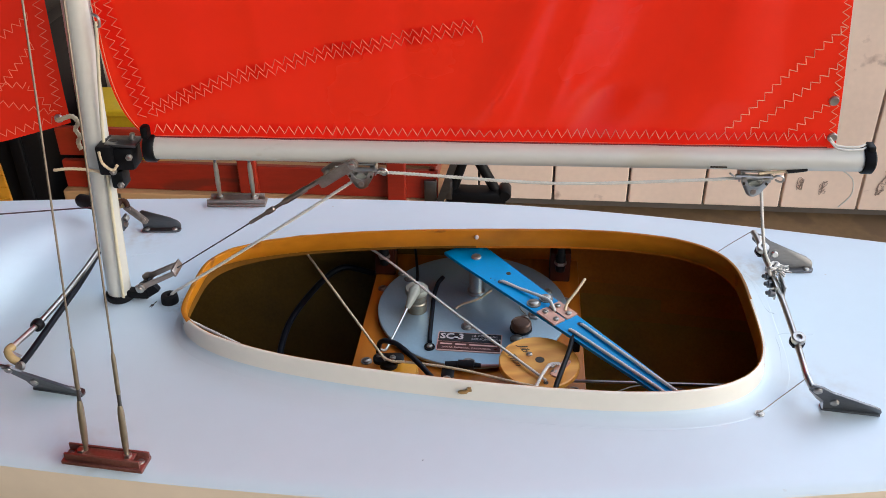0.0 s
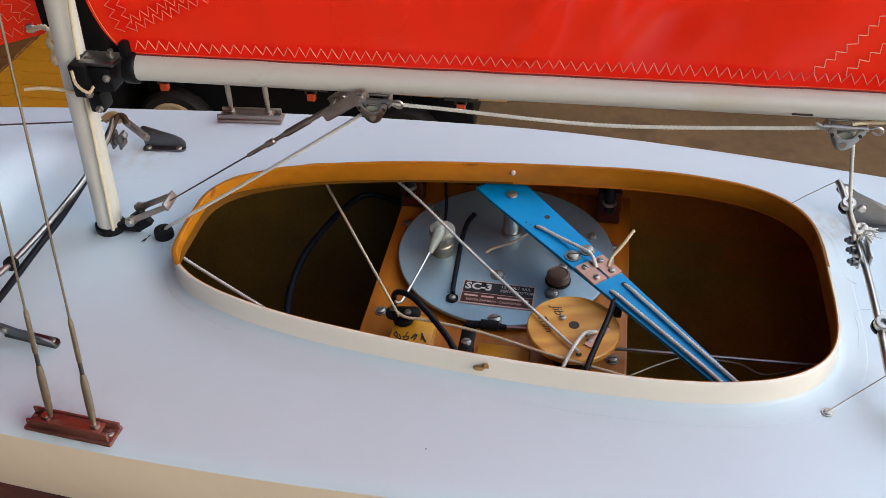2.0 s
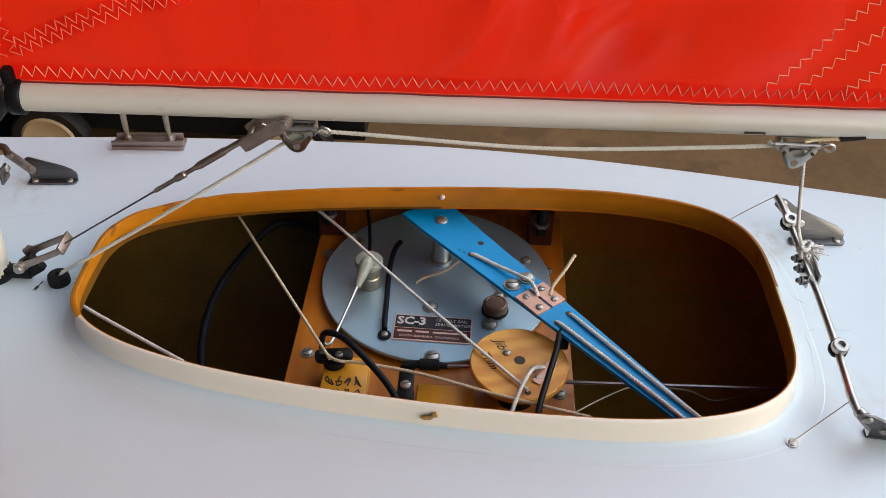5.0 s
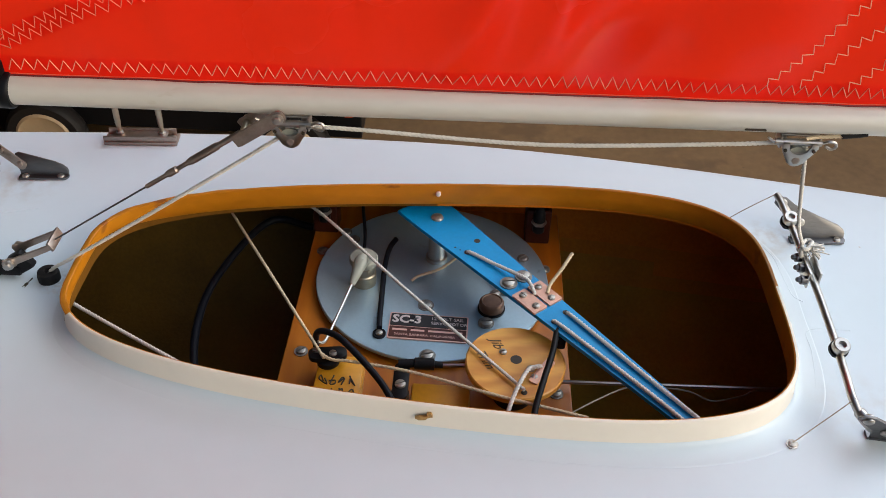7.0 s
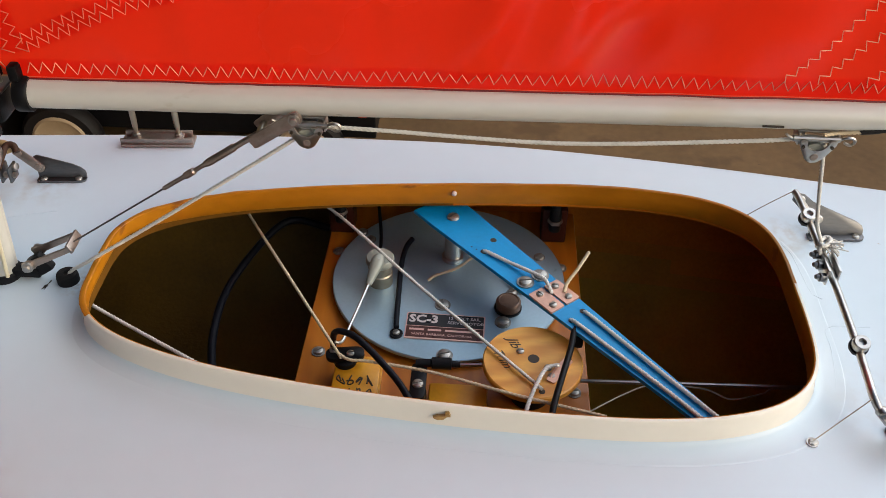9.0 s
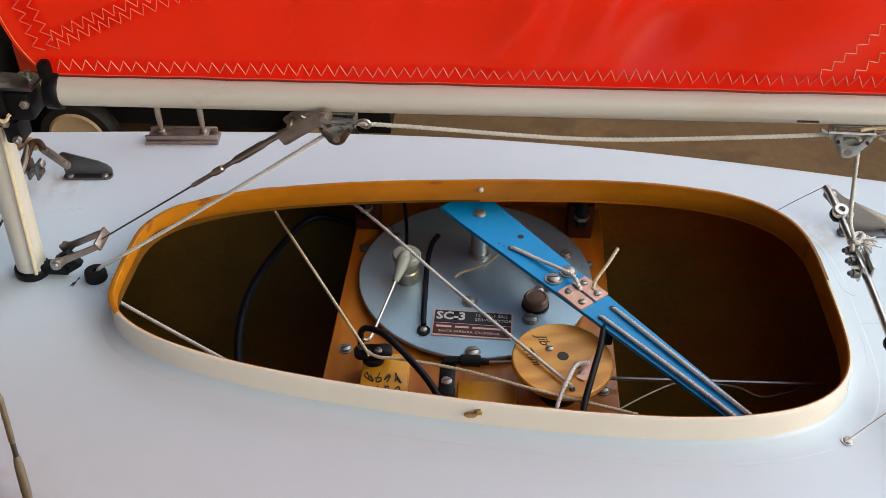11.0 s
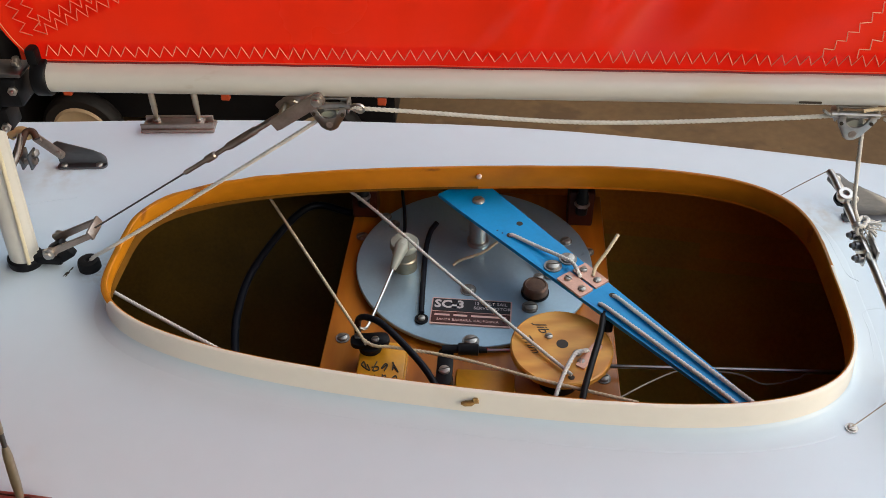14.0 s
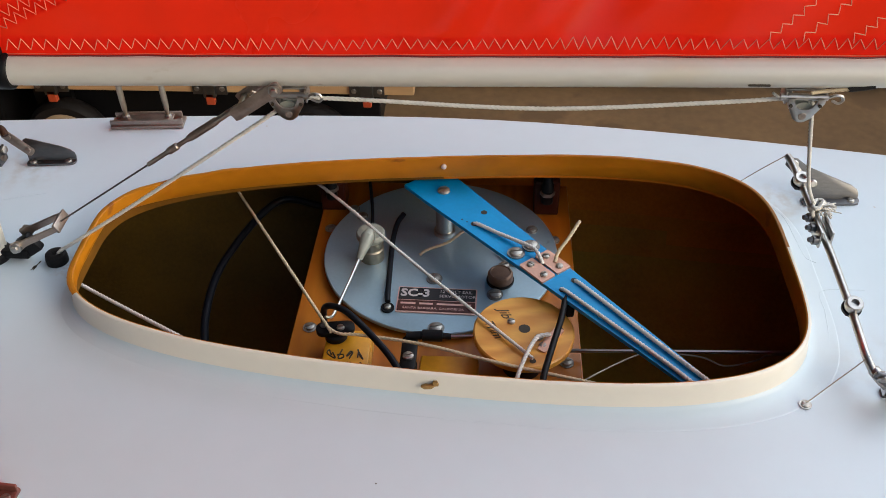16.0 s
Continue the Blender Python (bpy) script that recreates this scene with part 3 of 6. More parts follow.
def boom_at(x):
    k = (x + 0.155) / 0.365
    return Vector((x, 0.003 + 0.010 * k, 0.0990))


def spars():
    mast = thing("mast", mast_at(0.0), "pale anodised aluminium mast with a sail groove", "mast")
    up = (mast_at(1) - mast_at(0)).normalized()
    m = frame_on(mast_at(0.0), up)
    bm = bmesh.new()
    prof = []
    R = 0.0066
    for k in range(40):
        a = 2 * math.pi * k / 40
        r = R * (1.06 if abs(math.sin(a)) < 0.3 else 1.0)
        if k in (39, 0, 1):
            r = R * 0.86 if k == 0 else R * 1.04
        prof.append((r * math.cos(a), r * math.sin(a) * 0.96))
    prism(bm, prof, 0.0, 1.65, m)
    part("mast_tube", bm, ALU, mast, angle=50)
    bm = bmesh.new()
    lathe(bm, [(0.0076, 0.0003), (0.0078, 0.001), (0.0078, 0.0038), (0.0072, 0.0044)], m, n=28)
    part("mast_foot", bm, BLACKP, mast, "black plastic mast foot")
    # lug on the foot that takes the vang
    bm = box(bmesh.new(), (-0.1815, 0.0045, 0.0042), (0.013, 0.006, 0.005), 0.001)
    box(bm, (-0.1745, 0.0045, 0.0085), (0.009, 0.0045, 0.010), 0.0012, Matrix.Translation((-0.1745, 0, 0.0085)) @ Matrix.Rotation(radians(-35), 4, "Y") @ Matrix.Translation((0.1745, 0, -0.0085)))
    part("vang_lug", bm, BLACKP, mast)
    # thin cord that runs down the front of the mast
    line = [mast_at(0.005) + Vector((0.0050, -0.0068, 0)), mast_at(0.06) + Vector((0.0058, -0.0064, 0)), mast_at(0.11) + Vector((0.0072, -0.0066, 0)), mast_at(0.168) + Vector((0.0120, -0.0066, 0))]
    cord = solo("downhaul_cord", tube(bmesh.new(), curve_through(line, 12), 0.0009, n=10), CORDY, "thin yellowed cord along the mast", "cord")
    tie = [mast_at(0.088) + Vector((-0.0205, -0.011, 0.0005)), mast_at(0.0885) + Vector((-0.012, -0.0105, 0.001)), mast_at(0.088) + Vector((-0.002, -0.0085, 0.0)), mast_at(0.086) + Vector((0.006, -0.0062, -0.001))]
    solo("loose_tie", rope(tie, 0.0009, 0.006), OLDROPE, "loose end of a yellowed cord tied round the mast", "cord")
    hook = bmesh.new()
    tube(hook, curve_through([mast_at(0.172) + Vector((0.0100, -0.006, 0)), mast_at(0.170) + Vector((0.0135, -0.0068, 0)), mast_at(0.166) + Vector((0.0135, -0.0068, 0)), mast_at(0.166) + Vector((0.0108, -0.0066, 0))], 6), 0.0007, n=6)
    solo("wire_hook", hook, STEEL, "small steel hook at the end of a cord", "hook")

    goose = thing("gooseneck", (-0.172, 0.004, 0.08), "black plastic gooseneck with steel bolts between mast and boom", "boom fitting")
    bm = box(bmesh.new(), (-0.1785, 0.0, 0.0955), (0.0085, 0.0165, 0.0165), 0.0012, None)
    part("mast_clamp", bm, BLACKP, goose)
    bm = box(bmesh.new(), (-0.1755, 0.0, 0.0830), (0.0068, 0.010, 0.0100), 0.001)
    part("lower_lug", bm, BLACKP, goose)
    bm = box(bmesh.new(), (-0.1700, 0.001, 0.0955), (0.0120, 0.0135, 0.0130), 0.0022)
    part("knuckle", bm, BLACKP, goose)
    bm = box(bmesh.new(), (-0.1705, 0.001, 0.1031), (0.0170, 0.0120, 0.0018), 0.0007)
    part("top_plate", bm, PLATE, goose, "dark steel plate")
    part("slot", prism(bmesh.new(), rounded(0.0050, 0.0026, 0.0012), 0.1040, 0.10412, Matrix.Translation((-0.1755, 0.0, 0))), INK, goose)
    bm = lathe(bmesh.new(), [(0.0013, 0.0), (0.0013, 0.017)], frame_on((-0.1655, 0.002, 0.0905)), n=12)
    part("pivot_pin", bm, STEEL, goose)
    for p, z in (((-0.1660, -0.0057, 0.0975), (0.2, -1, 0.1)), ((-0.1745, -0.0085, 0.0905), (0.1, -1, 0)), ((-0.173, -0.0063, 0.0815), (0.1, -1, 0)), ((-0.166, 0.002, 0.1044), (0, 0, 1))):
        bm = nut(bmesh.new(), p, z, 0.0019, 0.0016)
        lathe(bm, [(0.0009, 0.0), (0.0009, 0.0026), (0.0006, 0.003)], frame_on(p, z), n=10)
        part("bolt", bm, STEEL, goose)
    loop = [(-0.180, -0.0092, 0.102), (-0.1785, -0.0108, 0.096), (-0.174, -0.0105, 0.092), (-0.1715, -0.009, 0.0945)]
    part("lashing", rope(loop, 0.0008, 0.006), OLDROPE, goose, "yellowed cord loop")

    boom = thing("boom", boom_at(-0.155), "pale anodised aluminium boom with black end caps", "boom")
    ax = (boom_at(0.2) - boom_at(-0.155)).normalized()
    m = frame_on(boom_at(-0.155), ax, (0, 0, 1))
    bm = bmesh.new()
    R = 0.0059
    prof = []
    for k in range(40):
        a = 2 * math.pi * k / 40
        r = R * (1.05 if abs(math.sin(a)) < 0.35 and math.cos(a) > 0 else 1.0)
        prof.append((r * math.cos(a), r * math.sin(a)))
    prism(bm, prof, 0.0, 0.3635, m)
    part("boom_tube", bm, ALU, boom, angle=50)
    bm = lathe(bmesh.new(), [(0.0071, -0.0045), (0.0075, -0.004), (0.0075, 0.0006), (0.0070, 0.0012)], m, n=28)
    box(bm, (-0.158, 0.003, 0.1088), (0.0042, 0.008, 0.007), 0.0012)
    part("front_cap", bm, BLACKP, boom, "black plastic cap")
    m2 = frame_on(boom_at(0.2085), ax, (0, 0, 1))
    bm = lathe(bmesh.new(), [(0.0066, -0.0005), (0.0070, 0.0), (0.0070, 0.0045), (0.0058, 0.0055)], m2, n=28)
    box(bm, boom_at(0.2112) + Vector((0, 0, 0.006)), (0.004, 0.007, 0.006), 0.001)
    part("rear_cap", bm, BLACKP, boom, "black plastic cap")
    bm = box(bmesh.new(), boom_at(0.1365) + Vector((0, -0.0055, -0.0026)), (0.0085, 0.0012, 0.0008), 0.0003, None)
    part("slot", bm, INK, boom, "short dark slot")
    # clew lashing at the end of the boom
    p = boom_at(0.196) + Vector((0, 0, 0.0072))
    pts = [p + Vector((-0.006, -0.002, 0.004)), p + Vector((-0.002, -0.003, 0.0004)), p + Vector((0.004, -0.003, -0.0002)), p + Vector((0.010, -0.002, -0.0002)), p + Vector((0.013, 0.0, 0.0))]
    lash = bmesh.new()
    for k in range(3):
        line = [q + Vector((0, 0.0016 * k, 0.0009 * (k % 2))) for q in pts]
        tube(lash, resample(curve_through(line, 6), 0.0006), 0.00055, n=9, strands=3, lay=0.004)
    solo("clew_lashing", lash, ROPE, "pale cord lashing at the sail corner", "cord")
    tail = [boom_at(0.20) + Vector((0.0, 0.004, -0.007)), boom_at(0.205) + Vector((0.002, 0.002, -0.012)), boom_at(0.2055) + Vector((0.002, 0.0, -0.020)), boom_at(0.202) + Vector((0.0, -0.001, -0.027))]
    solo("cord_tail", rope(tail, 0.00035, 0.003), ROPE, "loose pale cord end under the boom", "cord")


SAIL_TOP = 1.45


def luff_x(z):
    return -0.1935 + 0.064 * z + 0.0085 + 0.019 * math.exp(-max(0.0, z - 0.1055) / 0.017)


def leech_x(z):
    h = z - 0.1055
    return 0.1942 - 0.092 * h - 0.12 * h * h


def sail_y(x, z):
    u = (x + 0.175) / 0.36
    h = max(0.0, z - 0.1055)
    y = 0.003 + 0.010 * u
    belly = min(1.0, h / 0.22)
    y -= 0.016 * belly * math.sin(math.pi * min(1, max(0, u))) ** 0.9
    for cx, slope, amp, wid in ((-0.060, 0.10, 0.0034, 0.013), (0.026, -0.35, -0.0068, 0.009), (0.082, -0.42, 0.0130, 0.020), (0.135, 0.05, -0.0050, 0.018), (-0.120, 0.3, -0.0022, 0.012),
                                 (-0.020, 0.05, 0.0024, 0.006), (0.055, -0.20, -0.0036, 0.007), (0.108, -0.30, 0.0042, 0.008), (-0.090, 0.10, -0.0020, 0.007), (0.163, 0.10, 0.0022, 0.009)):
        d = (x - (cx - slope * (h - 0.03))) / wid
        y += amp * math.exp(-d * d) * min(1.0, max(0.0, h - 0.004) / 0.024)
    y += 0.0020 * noise.noise(Vector((x * 20, z * 9, 3))) * min(1.0, h / 0.02) + 0.0007 * noise.noise(Vector((x * 55, z * 30, 7)))
    return y


def along_bends(bends, q):
    """The point and the direction at the share q of a bent line's length."""
    bends = [Vector(p) for p in bends]
    left = q * sum((b - a).length for a, b in zip(bends, bends[1:]))
    for a, b in zip(bends, bends[1:]):
        seg = (b - a).length
        if left <= seg or b is bends[-1]:
            return a.lerp(b, left / seg), (b - a).normalized()
        left -= seg


def zigzag(bm, bends, amp, pitch, surface, r=0.00020, lift=0.0004, seed=1, shift=0.0):
    """A run of zigzag thread on a sail, along bends in the plane of x and z."""
    rng = random.Random(seed)
    length = sum((Vector(b) - Vector(a)).length for a, b in zip(bends, bends[1:]))
    n = max(2, round(length / pitch * 2))
    pts = []
    for k in range(n + 1):
        c, t = along_bends(bends, k / n)
        nrm = Vector((-t.y, t.x))
        pts.append(c + nrm * (shift + amp / 2 * (1 if k % 2 else -1) * rng.uniform(0.85, 1.08)) + t * rng.uniform(-0.06, 0.06) * pitch)
    line = []
    for q, w in zip(pts, pts[1:]):
        for f in (0.0, 0.33, 0.67):
            e = q.lerp(w, f)
            line.append(Vector((e.x, surface(e.x, e.y) - lift, e.y)))
    return tube(bm, line, r, n=4)


def sails():
    main = thing("mainsail", (-0.16, 0.003, 0.113), "red cloth mainsail with tan zigzag stitching above the boom", "sail")
    bm = bmesh.new()
    nu, nv = 150, 90
    rows = []
    for j in range(nv + 1):
        z = 0.1045 + (SAIL_TOP - 0.1045) * (j / nv) ** 2.2
        a, b = luff_x(z), max(luff_x(z) + 0.004, leech_x(z))
        row = []
        for i in range(nu + 1):
            x = a + (b - a) * i / nu
            zz = z
            row.append(Vector((x, sail_y(x, zz), zz)))
        rows.append(row)
    strip_rings(bm, rows, close=False)
    part("cloth", bm, SAIL, main, "red sailcloth", angle=80)
    seam = [(-0.1525, 0.1205), (-0.120, 0.1352), (-0.102, 0.1412), (-0.0514, 0.1546), (0.0128, 0.1685)]
    luff = [(-0.1557, 0.1163), (-0.1682, 0.1738), (-0.1620, 0.2998)]
    runs = [([(-0.1539, 0.1102), (0.1893, 0.1112)], 0.0048, 0.004903, 0.0), (seam, 0.0042, 0.0050, 0.0018), (seam, 0.0042, 0.0050, -0.0018),
            ([(0.1370, 0.1137), (0.1862, 0.1690)], 0.0034, 0.0049, 0.0), ([(0.1500, 0.1135), (0.1868, 0.1500)], 0.0034, 0.0049, 0.0), ([(0.1685, 0.1125), (0.1872, 0.1312)], 0.0034, 0.0049, 0.0),
            (luff, 0.0044, 0.0052, 0.0030), (luff, 0.0044, 0.0052, -0.0030), ([(0.1908, 0.1130), (0.1858, 0.1646), (0.1695, 0.2993)], 0.0036, 0.0050, 0.0)]
    for k, (bends, amp, pitch, shift) in enumerate(runs):
        part("stitching", zigzag(bmesh.new(), bends, amp, pitch, sail_y, seed=k, shift=shift), SUNKEN if k in (1, 2, 6, 7) else PALE if k in (3, 4, 5) else THREAD, main, "tan zigzag thread")
    # doubled cloth along the seams
    for bends, wide in ((seam, 0.0085), (luff, 0.0110), ([(-0.1565, 0.1098), (0.1890, 0.1106)], 0.0078)):
        rows = []
        for w in (-0.5, -0.25, 0, 0.25, 0.5):
            row = []
            for q in np.linspace(0, 1, 120):
                c, d = along_bends(bends, q)
                c = c + Vector((-d.y, d.x)) * (wide * w)
                row.append(Vector((c.x, sail_y(c.x, c.y) - 0.00022, c.y)))
            rows.append(row)
        bm = bmesh.new()
        strip_rings(bm, rows, close=False)
        part("seam_strip", bm, SAIL, main, "doubled red cloth", angle=80)
    # dark red tube drawn as the dark line between foot and boom
    bm = bmesh.new()
    line = [Vector((x, sail_y(x, 0.1053) - 0.0004, 0.1053)) for x in np.linspace(-0.159, 0.190, 60)]
    part("foot_hem", tube(bm, line, 0.00045, n=6), HEM, main, "dark red line along the foot")
    line = [Vector((x, sail_y(x, 0.1062) - 0.0004, 0.1062)) for x in np.linspace(-0.156, 0.191, 90)]
    part("foot_piping", tube(bmesh.new(), line, 0.00012, n=4), SUNKEN, main, "straight stitch along the foot")
    line = [Vector((luff_x(z) + 0.0016, sail_y(luff_x(z) + 0.0016, z) - 0.0004, z)) for z in np.linspace(0.108, 0.30, 90)]
    part("luff_piping", tube(bmesh.new(), line, 0.00016, n=4), THREAD, main, "pale straight stitch along the luff")
    for x, z in ((0.1880, 0.1310), (0.1915, 0.1110)):
        bm = lathe(bmesh.new(), [(0.0011, -0.0006), (0.0022, -0.0006), (0.0026, 0.0), (0.0022, 0.0009), (0.0011, 0.0007)], frame_on((x, sail_y(x, z) - 0.0002, z), (0, -1, 0)), n=18)
        part("grommet", bm, STEEL, main)
    thread_end = [Vector((0.013, sail_y(0.013, 0.168) - 0.0006, 0.168)), Vector((0.0155, sail_y(0.0155, 0.164) - 0.001, 0.164)), Vector((0.016, sail_y(0.016, 0.160) - 0.0012, 0.160))]
    part("thread_end", tube(bmesh.new(), curve_through(thread_end, 5), 0.0003, n=4), THREAD, main)

    def jib_y(x, z):
        return 0.018 + 0.02 * math.sin((x + 0.2) * 9) + 0.0015 * noise.noise(Vector((x * 20, z * 20, 1)))

    jib = thing("jib", (-0.23, 0.018, 0.1), "red cloth jib with tan zigzag stitching ahead of the mast", "sail")
    bm = bmesh.new()
    rows = []
    for j in range(41):
        z = (j / 40) ** 1.5
        a = -0.72 + 0.52 * z
        b = -0.205 + 0.012 * z
        row = []
        for i in range(61):
            x = b + (a - b) * i / 60
            zz = 0.1055 + 1.2 * z - 0.26 * (b - x) * (1 - z) * max(0.0, 1 - (b - x) * 1.2)
            row.append(Vector((x, jib_y(x, zz), zz)))
        rows.append(row)
    strip_rings(bm, rows, close=False)
    part("cloth", bm, JIB_SHADED, jib, "deep red jib cloth, darker for its shade", angle=80)
    jr = [((-0.208, 0.1095), (-0.29, 0.088), 0.0042, 0.0052), ((-0.209, 0.115), (-0.207, 0.24), 0.0042, 0.0052), ((-0.2115, 0.112), (-0.222, 0.128), 0.0036, 0.0050), ((-0.222, 0.128), (-0.29, 0.135), 0.0036, 0.0050),
          ((-0.212, 0.112), (-0.26, 0.125), 0.0036, 0.0050), ((-0.214, 0.15), (-0.245, 0.118), 0.0036, 0.0050), ((-0.213, 0.165), (-0.28, 0.12), 0.0036, 0.0050)]
    for k, (p0, p1, amp, pitch) in enumerate(jr):
        part("stitching", zigzag(bmesh.new(), [p0, p1], amp, pitch, jib_y, seed=20 + k), SUNKEN, jib, "tan zigzag thread")
    bm = lathe(bmesh.new(), [(0.001, -0.0006), (0.0022, -0.0006), (0.0025, 0.0), (0.0021, 0.0009), (0.001, 0.0007)], frame_on((-0.2105, jib_y(-0.2105, 0.1085) - 0.0003, 0.1085), (0, -1, 0)), n=18)
    part("grommet", bm, STEEL, jib)
    jl = [(-0.2105, 0.013, 0.1085), (-0.2060, 0.0115, 0.1105), (-0.2000, 0.010, 0.1125), (-0.1970, 0.009, 0.1095), (-0.1988, 0.008, 0.1060), (-0.1972, 0.008, 0.1020), (-0.1988, 0.008, 0.0985), (-0.1975, 0.007, 0.0945)]
    solo("jib_sheet", rope(jl, 0.0013, 0.006), OLDROPE, "crumpled cream cord that ties the jib corner to the mast", "cord")


# ---- rigging on deck ----
def shroud(p, top, swage):
    s = thing("shroud", p, "thin steel wire shroud with a swaged end", "rigging wire", "shrouds")
    a, b = Vector(p), Vector(top)
    d = (b - a).normalized()
    n = 7
    pts = [a + d * q for q in (0.0, 0.003, 0.005, 0.011, 0.023, 0.026, 0.0275)]
    part("terminal", tube(bmesh.new(), pts, 0.001, n=10, radii=[0.0010, 0.0012, 0.0015, 0.0017, 0.0016, 0.0013, 0.0010]), BRASS, s, "dull brass terminal")
    part("neck", tube(bmesh.new(), [a + d * 0.027, a + d * 0.034], 0.0009, n=10), PLATE, s, "dark steel neck")
    pts = [a + d * q for q in (0.0335, 0.0345, 0.053, 0.055)]
    part("swage_tube", tube(bmesh.new(), pts, 0.001, n=10, radii=[0.0009, 0.0011, 0.0010, 0.0006]), BRASS, s, "thin brass tube")
    part("wire", tube(bmesh.new(), [a + d * 0.053, b], 0.00048, n=6), WIRE, s)


def chainplate(c, turn, side, tint):
    cp = thing("chainplate", c, "tarnished metal chainplate screwed to the deck edge", "deck fitting", "chainplates")
    m = Matrix.Translation(c) @ Matrix.Rotation(radians(turn), 4, "Z")
    part("base", box(bmesh.new(), (0, 0, 0.0012), (0.040, 0.0105, 0.0020), 0.0005, m), tint, cp)
    part("channel", box(box(bmesh.new(), (0, 0.0034 * side, 0.0040), (0.037, 0.0014, 0.0042), 0.0004, m), (0, -0.0038 * side, 0.0036), (0.040, 0.0012, 0.0034), 0.0004, m), tint, cp)
    part("top_bar", box(bmesh.new(), (0, 0.0002 * side, 0.0044), (0.029, 0.0062, 0.0014), 0.0004, m), tint, cp)
    for x in (-0.0115, 0.0115):
        p = m @ Vector((x, 0, 0.0051))
        bm = nut(bmesh.new(), p, (0, 0, 1), 0.0021, 0.0015)
        part("nut", bm, STEEL, cp)
    for x in (-0.0172, 0.0172):
        screw(SCREW_S, cp, m @ Vector((x, 0, 0.0022)), 30 + turn)
    return m


def deck_bracket(name, m, flip, label, short=False):
    """A folded steel plate: a foot screwed to the deck and a slanting web that narrows to an arm."""
    br = thing(name, m.translation, label, "deck fitting", "traveller brackets")
    mm = m @ Matrix.Diagonal((1, flip, 1, 1))
    bm = bmesh.new()
    foot = [(-0.0132, -0.0028), (-0.0128, -0.0037), (-0.0118, -0.0042), (0.0118, -0.0042), (0.0136, -0.0036), (0.0146, -0.0022), (0.0148, -0.0005), (0.0145, 0.0012), (-0.013, 0.0012)]
    prism(bm, foot, 0.0002, 0.0014, mm)
    part("foot", bm, PLATE, br)
    web = mm @ Matrix.Translation((0, 0.0008, 0.0008)) @ Matrix.Rotation(radians(68), 4, "X")
    bm = bmesh.new()
    prism(bm, [(-0.012, 0.0), (0.0145, 0.0), (0.0147, 0.0026), (0.0138, 0.0048), (0.0105, 0.0072), (-0.012, 0.0165), (-0.0165, 0.0205), (-0.0215, 0.0215), (-0.0225, 0.0175), (-0.0195, 0.0145), (-0.0135, 0.0085)], 0.0, 0.0011, web, 0.0003)
    if short:
        bm.free()
        bm = prism(bmesh.new(), [(-0.0125, 0.0), (0.0145, 0.0), (0.0147, 0.0022), (0.0140, 0.0042), (0.0115, 0.0062), (0.0070, 0.0080), (-0.0130, 0.0135), (-0.0150, 0.0125), (-0.0150, 0.0095)], 0.0, 0.0011, web, 0.0003)
    part("web", bm, PLATE, br)
    if short:
        lk = web @ Matrix.Translation((-0.0120, 0.0065, 0.0012)) @ Matrix.Rotation(radians(142), 4, "Z")
        link = part("link", prism(bmesh.new(), rounded(0.0210, 0.0052, 0.0022), 0.0, 0.0010, lk @ Matrix.Translation((0.0070, 0, 0)), 0.0002), TARN, br, "steel link strip")
        zdir = lk @ Vector((0, 0, 1)) - lk.translation
        for x in (0.0, 0.0130):
            part("bolt", nut(bmesh.new(), lk @ Vector((x, 0, 0.0010)), zdir, 0.0017, 0.0014), TARN, link)
    else:
        for x, y in ((-0.0185, 0.0178), (-0.0085, 0.0080)):
            for z0, s in ((0.0011, 1), (0.0, -1)):
                part("bolt", lathe(bmesh.new(), [(0.0022, 0), (0.0022, 0.0006), (0.0015, 0.0012)], web @ Matrix.Translation((x, y, z0)) @ Matrix.Diagonal((1, 1, s, 1)), n=16), STEEL, br)
    up = (mm @ Vector((0, 0, 1)) - mm.translation)
    for x in (-0.0095, 0.0105):
        screw(SCREW_S, br, mm @ Vector((x, -0.0018, 0.0013)), 20, up)
    return br, web


